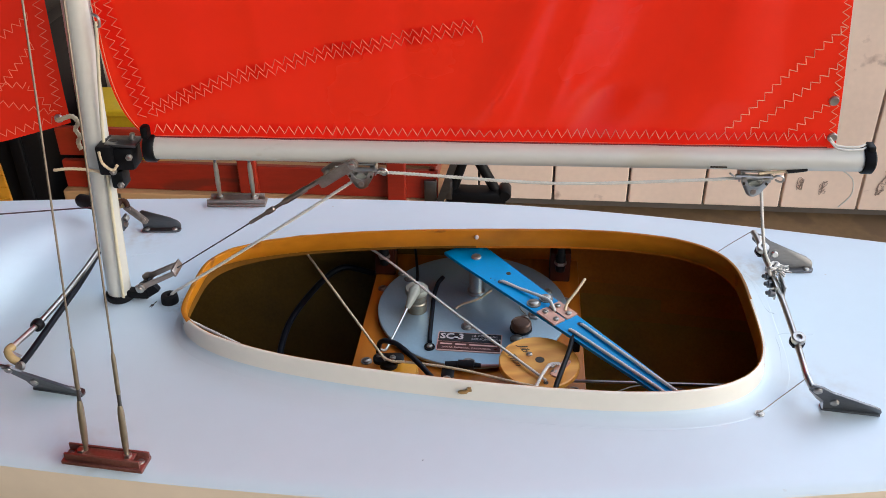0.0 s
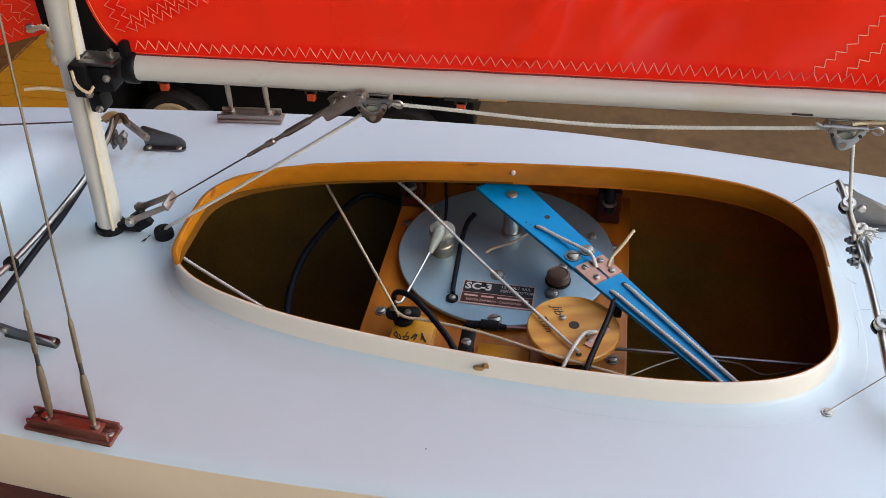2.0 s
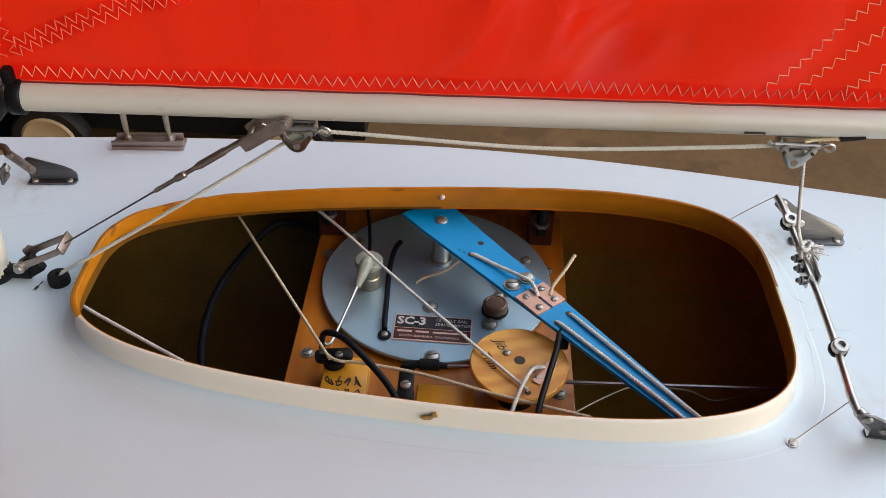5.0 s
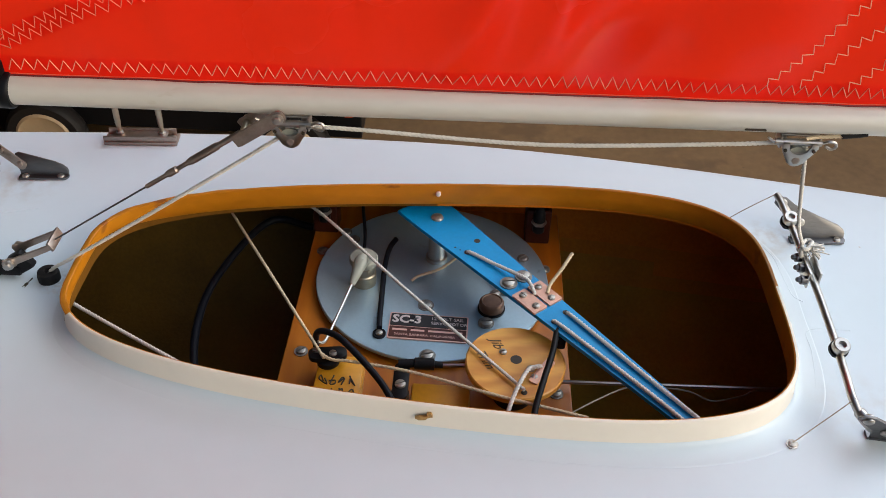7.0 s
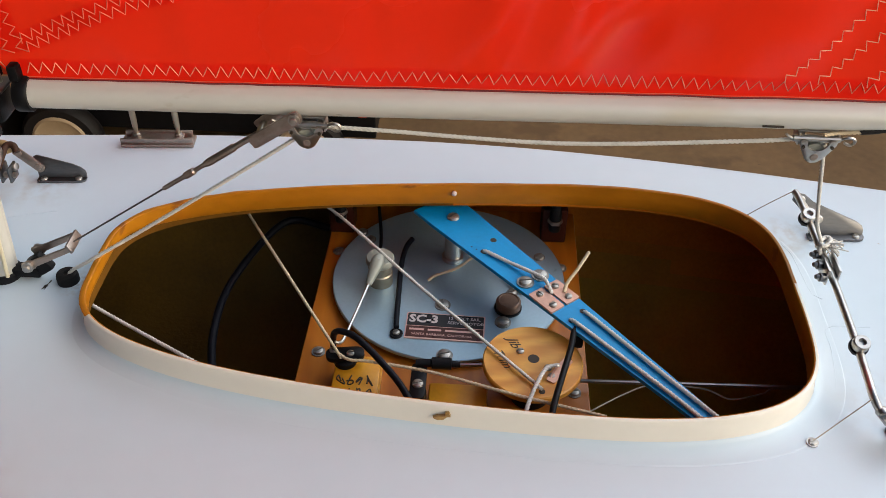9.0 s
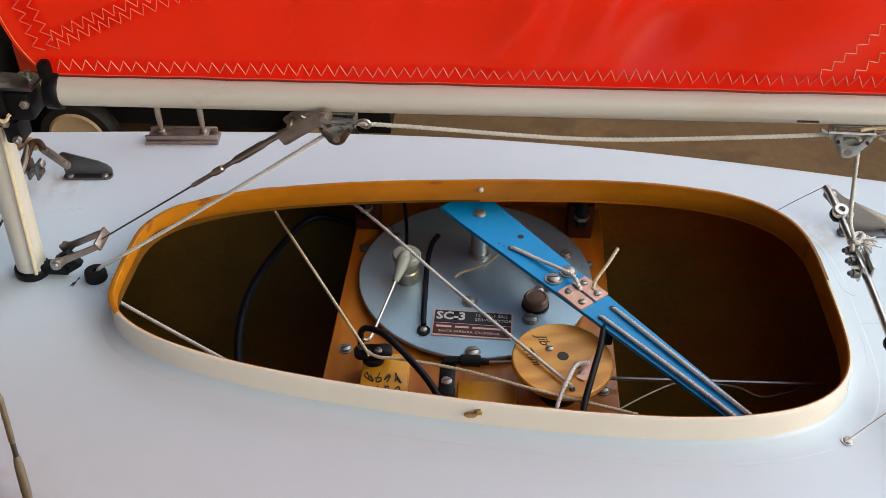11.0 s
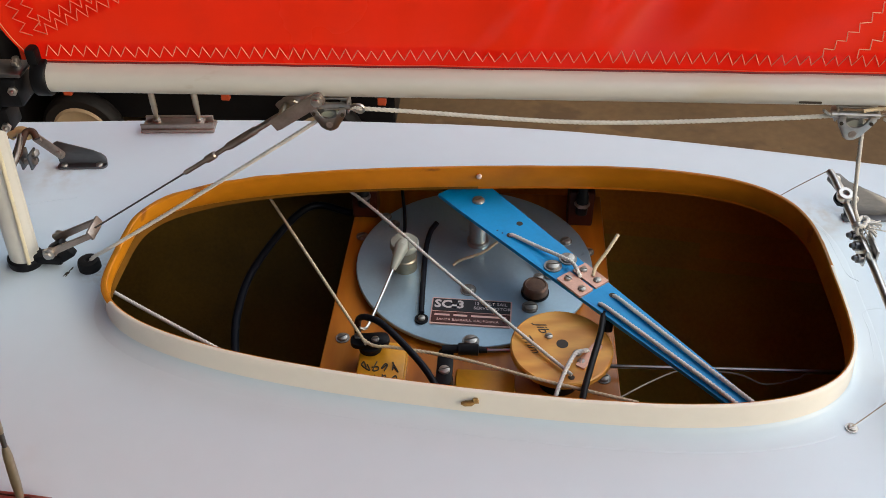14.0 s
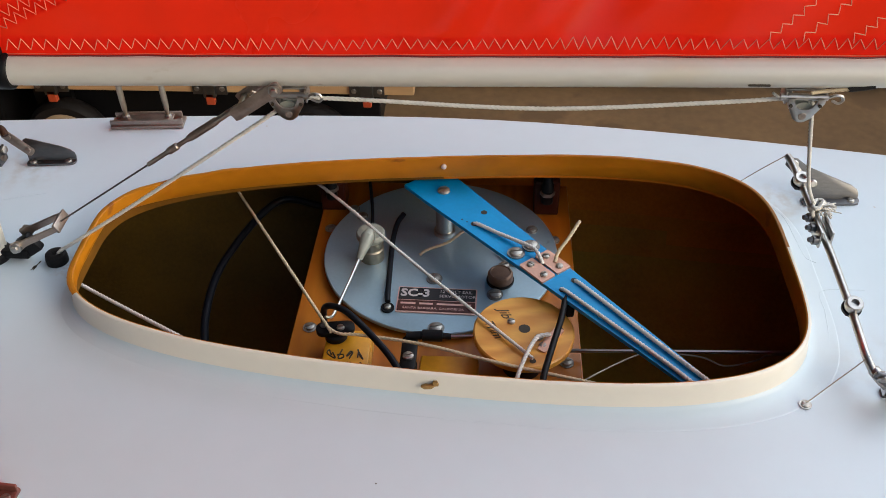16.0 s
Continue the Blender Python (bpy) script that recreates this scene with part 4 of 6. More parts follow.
def deck_gear():
    ca, cb = (-0.1505, -0.1255, 0.0), (-0.155, 0.1215, -0.001)
    m = chainplate(ca, -5, -1, BRONZE)
    top = mast_at(1.05)
    shroud(m @ Vector((-0.0090, 0, 0.006)), (-0.115, 0.004, 1.05), 1)
    shroud(m @ Vector((0.0110, 0, 0.006)), (-0.106, -0.008, 1.05), 1)
    m = chainplate(cb, 4, 1, TARN)
    shroud(m @ Vector((-0.0115, 0, 0.006)), top + Vector((0, 0.003, 0)), 1)
    shroud(m @ Vector((0.0115, 0, 0.006)), top + Vector((0.012, 0.003, 0)), 1)

    # fairlead for the sheet
    bm = lathe(bmesh.new(), [(0.0012, 0.0034), (0.0016, 0.0049), (0.0036, 0.0052), (0.0046, 0.0046), (0.0050, 0.003), (0.0050, 0.0)][::-1], frame_on((-0.163, 0.003, 0)), n=28)
    solo("fairlead", bm, RUBBER, "round black rubber fairlead on the deck", "deck fitting")

    # vang: jaw, wire, turnbuckle and fork at the boom
    lo, hi = Vector((-0.157, 0.003, 0.0225)), Vector((-0.0495, 0.004, 0.0955))
    base = Vector((-0.1765, 0.0035, 0.0125))
    vang = thing("boom_vang", (-0.1765, 0.0035, 0.0125), "steel wire boom vang with a clevis and a swaged fork", "rigging")
    d0 = (lo - base).normalized()
    mj = frame_on(base, (0, -1, 0), d0)
    bm = bmesh.new()
    for s in (-1, 1):
        prism(bm, [(-0.0030, -0.0014), (-0.0020, -0.0024), (0.002, -0.0024), (0.004, -0.0014), (0.0235, -0.0014), (0.0235, 0.0014), (0.004, 0.0014), (0.002, 0.0024), (-0.0020, 0.0024), (-0.0030, 0.0014)], 0.0056 * s - 0.0005, 0.0056 * s + 0.0005, mj, 0.0002)
    box(bm, (0.0235, 0, 0), (0.0014, 0.0046, 0.0122), 0.0004, mj)
    part("clevis", bm, TARN, vang)
    bm = bmesh.new()
    for s in (-1, 1):
        lathe(bm, [(0.0026, 0), (0.0026, 0.0012), (0.0019, 0.0016)], frame_on(mj @ Vector((0, 0, 0.0060 * s)), (0, -s, 0)), n=16)
    nut(bm, mj @ Vector((0.0, 0, 0.0072)), (0, -1, 0), 0.0018, 0.0016)
    part("clevis_pin", bm, STEEL, vang)
    d = (hi - lo).normalized()
    part("wire", tube(bmesh.new(), [base + d0 * 0.0225, lo + (hi - lo) * 0.46], 0.00042, n=8), PLATE, vang)
    L = (hi - lo).length
    q = [0.44, 0.445, 0.53, 0.535, 0.54, 0.575, 0.58, 0.62, 0.625, 0.64, 0.73, 0.745, 0.75, 0.84]
    rad = [0.0006, 0.0010, 0.0010, 0.0012, 0.0016, 0.0016, 0.0010, 0.0010, 0.0013, 0.0017, 0.0017, 0.0017, 0.0013, 0.0013]
    part("swage", tube(bmesh.new(), [lo + (hi - lo) * k for k in q], 0.001, n=12, radii=rad), TARN, vang)
    mf = frame_on(hi, (0, -1, 0), -d)
    bm = bmesh.new()
    for s in (-1, 1):
        prism(bm, [(-0.0030, -0.0010), (-0.0024, -0.0022), (-0.0010, -0.0028), (0.0205, -0.0029), (0.0222, -0.0024), (0.0222, 0.0024), (0.0205, 0.0029), (-0.0010, 0.0028), (-0.0024, 0.0022), (-0.0030, 0.0010)], 0.0062 * s - 0.0005, 0.0062 * s + 0.0005, mf, 0.0002)
    part("fork", bm, TARN, vang)
    part("trunnion", lathe(bmesh.new(), [(0.0012, -0.0092), (0.0023, -0.0090), (0.0023, -0.0066), (0.0017, -0.0064), (0.0017, 0.0056)], mf @ Matrix.Translation((0.0188, 0, 0)), n=16), BRASS, vang, "tarnished brass cross pin")
    bm = lathe(bmesh.new(), [(0.0022, 0.0069), (0.0024, 0.0072), (0.0024, 0.0080), (0.0016, 0.0082)], mf, n=16)
    nut(bm, mf @ Vector((0, 0, 0.0084)), (0, -1, 0), 0.0017, 0.0012)
    part("fork_bolt", bm, STEEL, vang)

    # two blocks under the boom
    def block(x, pin_side, grp="boom blocks"):
        c = boom_at(x) + Vector((0, 0, -0.0062))
        k = 0.78
        bk = thing("sheet_block", c, "stainless steel sheet block hung under the boom", "pulley block", grp)
        bm = box(bmesh.new(), c + Vector((0, 0.0018, -0.0012)), (0.0160, 0.0055, 0.0009), 0.0003)
        for sx in (-0.0076, 0.0076):
            box(bm, c + Vector((sx, 0.0005, -0.0036)), (0.0009, 0.0070, 0.0055), 0.0003)
        part("saddle", bm, STEEL, bk)
        tilt = Matrix.Translation(c + Vector((0, -0.0012, -0.0042))) @ Matrix.Rotation(radians(8), 4, "X") @ Matrix.Diagonal((k, 1, k, 1))
        for s in (-0.003, 0.003):
            mp = tilt @ Matrix.Rotation(radians(90), 4, "X")
            out = [(-0.0088, 0.0022), (-0.0056, 0.0022), (-0.0054, -0.0006), (-0.0042, -0.0031), (-0.0022, -0.0044), (0, -0.0048), (0.0022, -0.0044), (0.0042, -0.0031), (0.0054, -0.0006), (0.0056, 0.0022), (0.0088, 0.0022), (0.0090, -0.0012), (0.0080, -0.0035), (0.0042, -0.0105), (0.002, -0.0122), (0, -0.0127), (-0.002, -0.0122), (-0.0042, -0.0105), (-0.0080, -0.0035), (-0.0090, -0.0012)]
            bm = prism(bmesh.new(), out, s - 0.0004, s + 0.0004, mp, 0.00015)
            part("cheek", bm, STEEL, bk)
        front = tilt @ Vector((0, -0.0034, -0.0086))
        bm = lathe(bmesh.new(), [(0.0008, -0.0002), (0.0016, 0.0), (0.0016, 0.00025), (0.0012, 0.0004), (0.0008, 0.0003)], frame_on(front, (0, -1, 0)), n=18)
        part("rivet", bm, TARN, bk)
        bm = lathe(bmesh.new(), [(0.0042, -0.0022), (0.0033, 0.0), (0.0042, 0.0022)], frame_on(tilt @ Vector((0, 0, -0.0072)), (0, 1, 0)), n=20)
        part("sheave", bm, NYLON, bk)
        for sx in (-0.0072, 0.0072):
            bm = lathe(bmesh.new(), [(0.0007, 0.0), (0.0007, 0.0006)], frame_on(tilt @ Vector((sx, -0.0034, -0.0018)), (0, -1, 0)), n=10)
            part("hole", bm, INK, bk)
        a = c + Vector((0, -0.0022, -0.0034))
        bm = tube(bmesh.new(), [a + Vector((-0.0098 * pin_side, 0, 0)), a + Vector((0.0086 * pin_side, 0, 0))], 0.0014, n=12)
        part("pin", bm, STEEL, bk)
        e = a + Vector((0.0084 * pin_side, -0.0005, 0))
        loop = [e, e + Vector((0.0022 * pin_side, -0.001, 0.0017)), e + Vector((0.0048 * pin_side, -0.001, 0.0014)), e + Vector((0.0056 * pin_side, -0.001, -0.0005)), e + Vector((0.0041 * pin_side, -0.001, -0.0017)), e + Vector((0.0015 * pin_side, -0.001, -0.0006))]
        part("split_ring", tube(bmesh.new(), curve_through(loop, 6), 0.0006, n=6), STEEL, bk)
        e = a + Vector((-0.0098 * pin_side, -0.0005, 0.0))
        part("pin_leg", tube(bmesh.new(), curve_through([e + Vector((0.003 * pin_side, 0, 0.001)), e, e + Vector((-0.0035 * pin_side, -0.001, 0.0024))], 4), 0.0006, n=6), STEEL, bk)
        return tilt @ Vector((0, 0, -0.0072))

    s1 = block(-0.0465, 1)
    s2 = block(0.1565, 1)
    # mainsheet: up from the fairlead, along under the boom, down to the traveller
    low, top_end = Vector((-0.1605, 0.003, 0.0060)), s1 + Vector((-0.0050, -0.001, -0.0010))
    path = [(-0.163, 0.003, 0.001), low] + [low.lerp(top_end, q) + Vector((0, 0, -0.0008 * math.sin(math.pi * q))) for q in (0.08, 0.35, 0.7)] + [top_end, s1 + Vector((-0.001, 0, 0.0036)), s1 + Vector((0.006, 0, 0.0044)), s1 + Vector((0.03, 0.001, 0.0032))]
    mid = s1.lerp(s2, 0.5) + Vector((0, 0, -0.0005))
    path += [mid, s2 + Vector((-0.03, -0.001, 0.0030)), s2 + Vector((-0.004, 0, 0.0048)), s2 + Vector((0.0035, 0, 0.0030)), s2 + Vector((0.0052, 0.0003, -0.004)), (0.1665, 0.0145, 0.058), (0.1715, 0.0185, 0.040), (0.1775, 0.0225, 0.0275)]
    solo("mainsheet", rope(path, 0.00092, 0.0060, 5), ROPE, "white laid cord from the fairlead along the boom", "cord")
    solo("outhaul_cord", rope([(0.1570, 0.006, 0.0930), (0.1622, 0.008, 0.0928), (0.1665, 0.008, 0.0933), (0.1722, 0.008, 0.0939)], 0.0008, 0.005, 10), OLDROPE, "yellowed cord led aft under the boom", "cord")
    solo("tape_whipping", tube(bmesh.new(), curve_through([(0.1716, 0.008, 0.0939), (0.1722, 0.008, 0.0940), (0.1770, 0.008, 0.0947), (0.1810, 0.008, 0.0955)], 5), 0.0012, n=10), RUBBER, "black tape wrapped round the cord end", "tape")
    kc = Vector((0.1795, 0.0225, 0.0255))
    rng = random.Random(2)
    loop = [kc + Vector((0.003 * math.cos(a), 0.0034 * math.sin(a * 1.3), 0.0032 * math.sin(a) + 0.0012 * math.cos(2 * a))) for a in [k * 0.75 for k in range(18)]]
    knot = thing("sheet_knot", kc, "frayed knot at the end of the sheet on the traveller", "knot")
    part("coil", tube(bmesh.new(), resample(curve_through(loop, 5), 0.0006), 0.00105, n=9, strands=3, lay=0.0050), ROPE, knot)
    for k in range(22):
        e = Vector((rng.uniform(0.001, 0.009), rng.uniform(-0.006, 0.004), rng.uniform(-0.004, 0.004)))
        part("frayed_strand", tube(bmesh.new(), curve_through([kc, kc + e * 0.5 + Vector((rng.uniform(-0.002, 0.002), rng.uniform(-0.002, 0.002), 0.001)), kc + e], 4), 0.00032, n=4), ROPE, knot)
    for e in ((0.007, -0.003, 0.003), (0.005, -0.006, -0.001)):
        part("cord_end", tube(bmesh.new(), curve_through([kc, kc + Vector(e) * 0.6 + Vector((0, 0, 0.001)), kc + Vector(e)], 5), 0.0006, n=6), ROPE, knot)

    # traveller: bent rod on two brackets, with stops and a car
    far = frame_on((0.2005, 0.0625, 0.0), (0, 0, 1), (1, 0.06, 0))
    near = frame_on((0.2015, -0.0655, 0.0), (0, 0, 1), (1, -0.10, 0))
    deck_bracket("traveller_bracket", far, 1, "folded grey steel bracket at the end of the sheet traveller")
    deck_bracket("traveller_bracket", near, -1, "folded grey steel bracket at the end of the sheet traveller")
    tr = thing("traveller", (0.18, 0, 0.0), "bent steel traveller rod across the deck behind the hatch", "rail")
    rod = [(0.1775, 0.0675, 0.0225), (0.1785, 0.06, 0.0222), (0.180, 0.03, 0.0205), (0.181, 0.0, 0.0190), (0.181, -0.03, 0.0175), (0.1805, -0.050, 0.0165), (0.181, -0.058, 0.0145), (0.184, -0.0635, 0.0105), (0.188, -0.0665, 0.0075)]
    part("rod", tube(bmesh.new(), curve_through(rod, 6), 0.0017, n=12), STEEL, tr)
    part("rod_end", tube(bmesh.new(), [(0.1775, 0.0675, 0.0225), (0.1815, 0.0655, 0.018), (0.1865, 0.0635, 0.012)], 0.0016, n=10, radii=[0.0013, 0.0016, 0.0016]), STEEL, tr)
    part("rod_clamp", tube(bmesh.new(), [(0.1828, -0.0612, 0.0120), (0.1832, -0.0617, 0.0117), (0.1868, -0.0655, 0.0090), (0.1872, -0.0659, 0.0087)], 0.0022, n=14, radii=[0.0018, 0.0024, 0.0024, 0.0018]), STEEL, tr)

    def stop(p, d):
        ms = frame_on(p, (0.0, -0.35, 1), d)
        st = part("stop", box(bmesh.new(), (0, 0, 0.0), (0.0062, 0.0058, 0.0040), 0.0012, ms), BLACKP, tr)
        bm = lathe(bmesh.new(), [(0.0033, 0.0012), (0.0035, 0.002), (0.0035, 0.0046), (0.0031, 0.0052), (0.0016, 0.0052), (0.0014, 0.0036)], ms, n=20)
        part("collar", bm, STEEL, st)
        part("clip", lathe(bmesh.new(), [(0.0040, -0.0004), (0.0040, 0.001)], ms, n=20), BLACKP, st)

    stop((0.1785, 0.047, 0.0215), (0, 1, 0))
    stop((0.181, -0.0335, 0.0175), (0, 1, 0))
    car = part("car", box(box(bmesh.new(), (0.1785, 0.0145, 0.0195), (0.0012, 0.015, 0.0085), 0.0004), (0.1832, 0.0145, 0.0195), (0.0012, 0.015, 0.0085), 0.0004), STEEL, tr, "steel traveller car")
    for y, z in ((0.0205, 0.0215), (0.0145, 0.0205), (0.0085, 0.0185)):
        bm = nut(bmesh.new(), (0.178, y, z), (-1, -0.1, 0.15), 0.0022, 0.0028)
        lathe(bm, [(0.0012, 0.0), (0.0012, 0.0042), (0.0009, 0.0046)], frame_on((0.178, y, z), (-1, -0.1, 0.15)), n=10)
        part("bolt", bm, PLATE, car)
    part("wheel", lathe(bmesh.new(), [(0.0028, -0.0018), (0.0033, -0.0012), (0.0033, 0.0012), (0.0028, 0.0018)], frame_on((0.181, 0.0075, 0.0178), (1, 0, 0)), n=20), STEEL, car)
    # guy wires from the rod ends to the deck
    for pts in ([(0.1775, 0.0672, 0.0232), (0.176, 0.067, 0.0228), (0.165, 0.069, 0.012), (0.155, 0.071, 0.001)], [(0.1815, -0.0585, 0.0160), (0.1760, -0.0612, 0.0122), (0.1670, -0.0655, 0.0064), (0.1600, -0.0690, 0.0020), (0.158, -0.0698, 0.0014)]):
        solo("guy_wire", tube(bmesh.new(), curve_through(pts, 6), 0.00024, n=6), WIRE, "thin steel guy wire to the deck", "rigging wire", "guy wires")
    eye = thing("eyelet_screw", (0.158, -0.0702, 0), "small bright screw that holds a guy wire", "screw")
    screw(SCREW_S, eye, (0.158, -0.0702, 0.0004), 35, (0.15, -0.1, 1))
    part("washer", lathe(bmesh.new(), [(0.0024, 0.0), (0.0024, 0.0005)], frame_on((0.158, -0.0702, 0.0001)), n=16), STEEL, eye)

    # forward traveller for the jib
    farb = frame_on((-0.1953, 0.0820, 0.0), (0, 0, 1), (1, 0.08, 0)) @ Matrix.Scale(0.90, 4)
    nearb = frame_on((-0.1945, -0.0795, 0.0), (0, 0, 1), (1, -0.14, 0))
    deck_bracket("traveller_bracket", farb, 1, "folded dark steel bracket at the end of the jib traveller", True)
    deck_bracket("traveller_bracket", nearb, -1, "folded dark steel bracket at the end of the jib traveller")
    jt = thing("jib_traveller", (-0.21, 0, 0.0), "bent steel jib traveller rod with a black shock cord", "rail")
    part("rod", tube(bmesh.new(), curve_through([(-0.213, -0.0735, 0.0165), (-0.2185, -0.0725, 0.0195), (-0.217, -0.066, 0.020), (-0.2125, -0.045, 0.0205), (-0.2085, -0.01, 0.022), (-0.2085, 0.025, 0.0225), (-0.213, 0.055, 0.0225), (-0.219, 0.075, 0.022)], 8), 0.0015, n=12), STEEL, jt)
    part("shock_cord", tube(bmesh.new(), curve_through([(-0.211, -0.0790, 0.0155), (-0.2095, -0.068, 0.0165), (-0.2085, -0.04, 0.0180), (-0.2075, -0.01, 0.0195), (-0.2085, 0.02, 0.0212), (-0.213, 0.05, 0.0215), (-0.2185, 0.072, 0.0205)], 8), 0.0017, n=12), HOSE, jt, "black elastic cord")
    part("elbow", tube(bmesh.new(), curve_through([(-0.2105, -0.0755, 0.0135), (-0.216, -0.0755, 0.0175), (-0.2190, -0.0725, 0.0195), (-0.2182, -0.069, 0.0198)], 6), 0.0022, n=12), AGED, jt, "yellowed rubber elbow")
    part("ring", lathe(bmesh.new(), [(0.0012, -0.001), (0.0024, -0.001), (0.0024, 0.001), (0.0012, 0.001)], frame_on((-0.2105, -0.0790, 0.0155), (-0.4, -1, 0.6)), n=16), STEEL, jt)
    part("clip", lathe(bmesh.new(), [(0.0030, -0.002), (0.0034, -0.0012), (0.0034, 0.0012), (0.0030, 0.002)], frame_on((-0.2135, -0.0505, 0.020), (0.1, 1, 0)), n=18), BLACKP, jt)
    part("far_grip", tube(bmesh.new(), [(-0.251, 0.0905, 0.0150), (-0.2495, 0.0900, 0.0155), (-0.2385, 0.0850, 0.0165), (-0.2370, 0.0845, 0.0165)], 0.004, n=14, radii=[0.0034, 0.0044, 0.0044, 0.0036]), RUBBER, jt, "black rubber grip")
    clamp = part("far_clamp", box(box(bmesh.new(), (-0.2165, 0.0675, 0.0135), (0.0012, 0.0085, 0.0085), 0.0004), (-0.2120, 0.0675, 0.0135), (0.0012, 0.0085, 0.0085), 0.0004), PLATE, jt, "steel swivel clamp")
    part("clamp_pin", tube(bmesh.new(), [(-0.2185, 0.0665, 0.0125), (-0.2100, 0.0665, 0.0125)], 0.0016, n=12), TARN, clamp)
    part("clamp_nut", nut(bmesh.new(), (-0.2114, 0.0690, 0.0160), (1, -0.2, 0.2), 0.0021, 0.0018), STEEL, clamp)
    part("far_strap", tube(bmesh.new(), curve_through([(-0.2120, 0.0765, 0.0195), (-0.2140, 0.0785, 0.0222), (-0.2170, 0.0775, 0.0225), (-0.2175, 0.0720, 0.0205), (-0.2170, 0.0640, 0.0180), (-0.2165, 0.0560, 0.0175)], 6), 0.0018, n=10), LEATHER, jt, "dark brown strap")
    part("far_elbow", tube(bmesh.new(), curve_through([(-0.2270, 0.0790, 0.0185), (-0.2235, 0.0805, 0.0208), (-0.2190, 0.0800, 0.0212), (-0.2165, 0.0770, 0.0200)], 6), 0.0024, n=12), AGED, jt, "yellowed rubber elbow")
    solo("foredeck_wire", tube(bmesh.new(), [(-0.2235, 0.078, 0.019), (-0.34, 0.066, 0.0115)], 0.0005, n=6), PLATE, "thin wire along the foredeck", "rigging wire")
    for pts in ([(0.1720, 0.0570), (0.1765, 0.0470), (0.1780, 0.0310), (0.1795, 0.0190), (0.1835, 0.0150)], [(0.2000, -0.0025), (0.1810, -0.0040), (0.1790, -0.0180), (0.1755, -0.0380), (0.1690, -0.0540), (0.1610, -0.0660)], [(-0.2100, 0.0475), (-0.2000, 0.0512), (-0.1880, 0.0545)]):
        line = curve_through([(x, y, deck_z(x, y) - 0.0001) for x, y in pts], 8)
        solo("paint_ridge", tube(bmesh.new(), line, 0.00028, n=8), GEL, "thin raised ridge in the white deck paint", "paint ridge", "paint ridges")
    solo("deck_speck", prism(bmesh.new(), [(-0.0043, -0.1130), (-0.0040, -0.1133), (-0.0037, -0.1130), (-0.0039, -0.1127)], deck_z(-0.004, -0.113) - 0.0001, deck_z(-0.004, -0.113) + 0.0003), INK, "tiny black speck on the white deck", "stain", smooth=False)
    # small smear of black by the mast foot
    rng, bm = random.Random(12), bmesh.new()
    for k in range(11):
        q = rng.uniform(-1, 1)
        c, r = (-0.172 + 0.0012 * q + rng.gauss(0, 0.0004), -0.0012 + 0.0038 * q + rng.gauss(0, 0.0005)), rng.uniform(0.0003, 0.0006)
        prism(bm, [(c[0] + r * (0.8 * math.cos(a) + 0.7 * math.sin(a)) * rng.uniform(0.6, 1), c[1] + 2.2 * r * math.sin(a) * rng.uniform(0.6, 1)) for a in np.linspace(0, 5.6, 9)], 0.0001, 0.00022)
    solo("black_smear", bm, INK, "small black specks smeared on the white deck", "stain", smooth=False)


# ---- inside the hatch ----
PLATE_Z, BOARD_Z = -0.0300, -0.0345


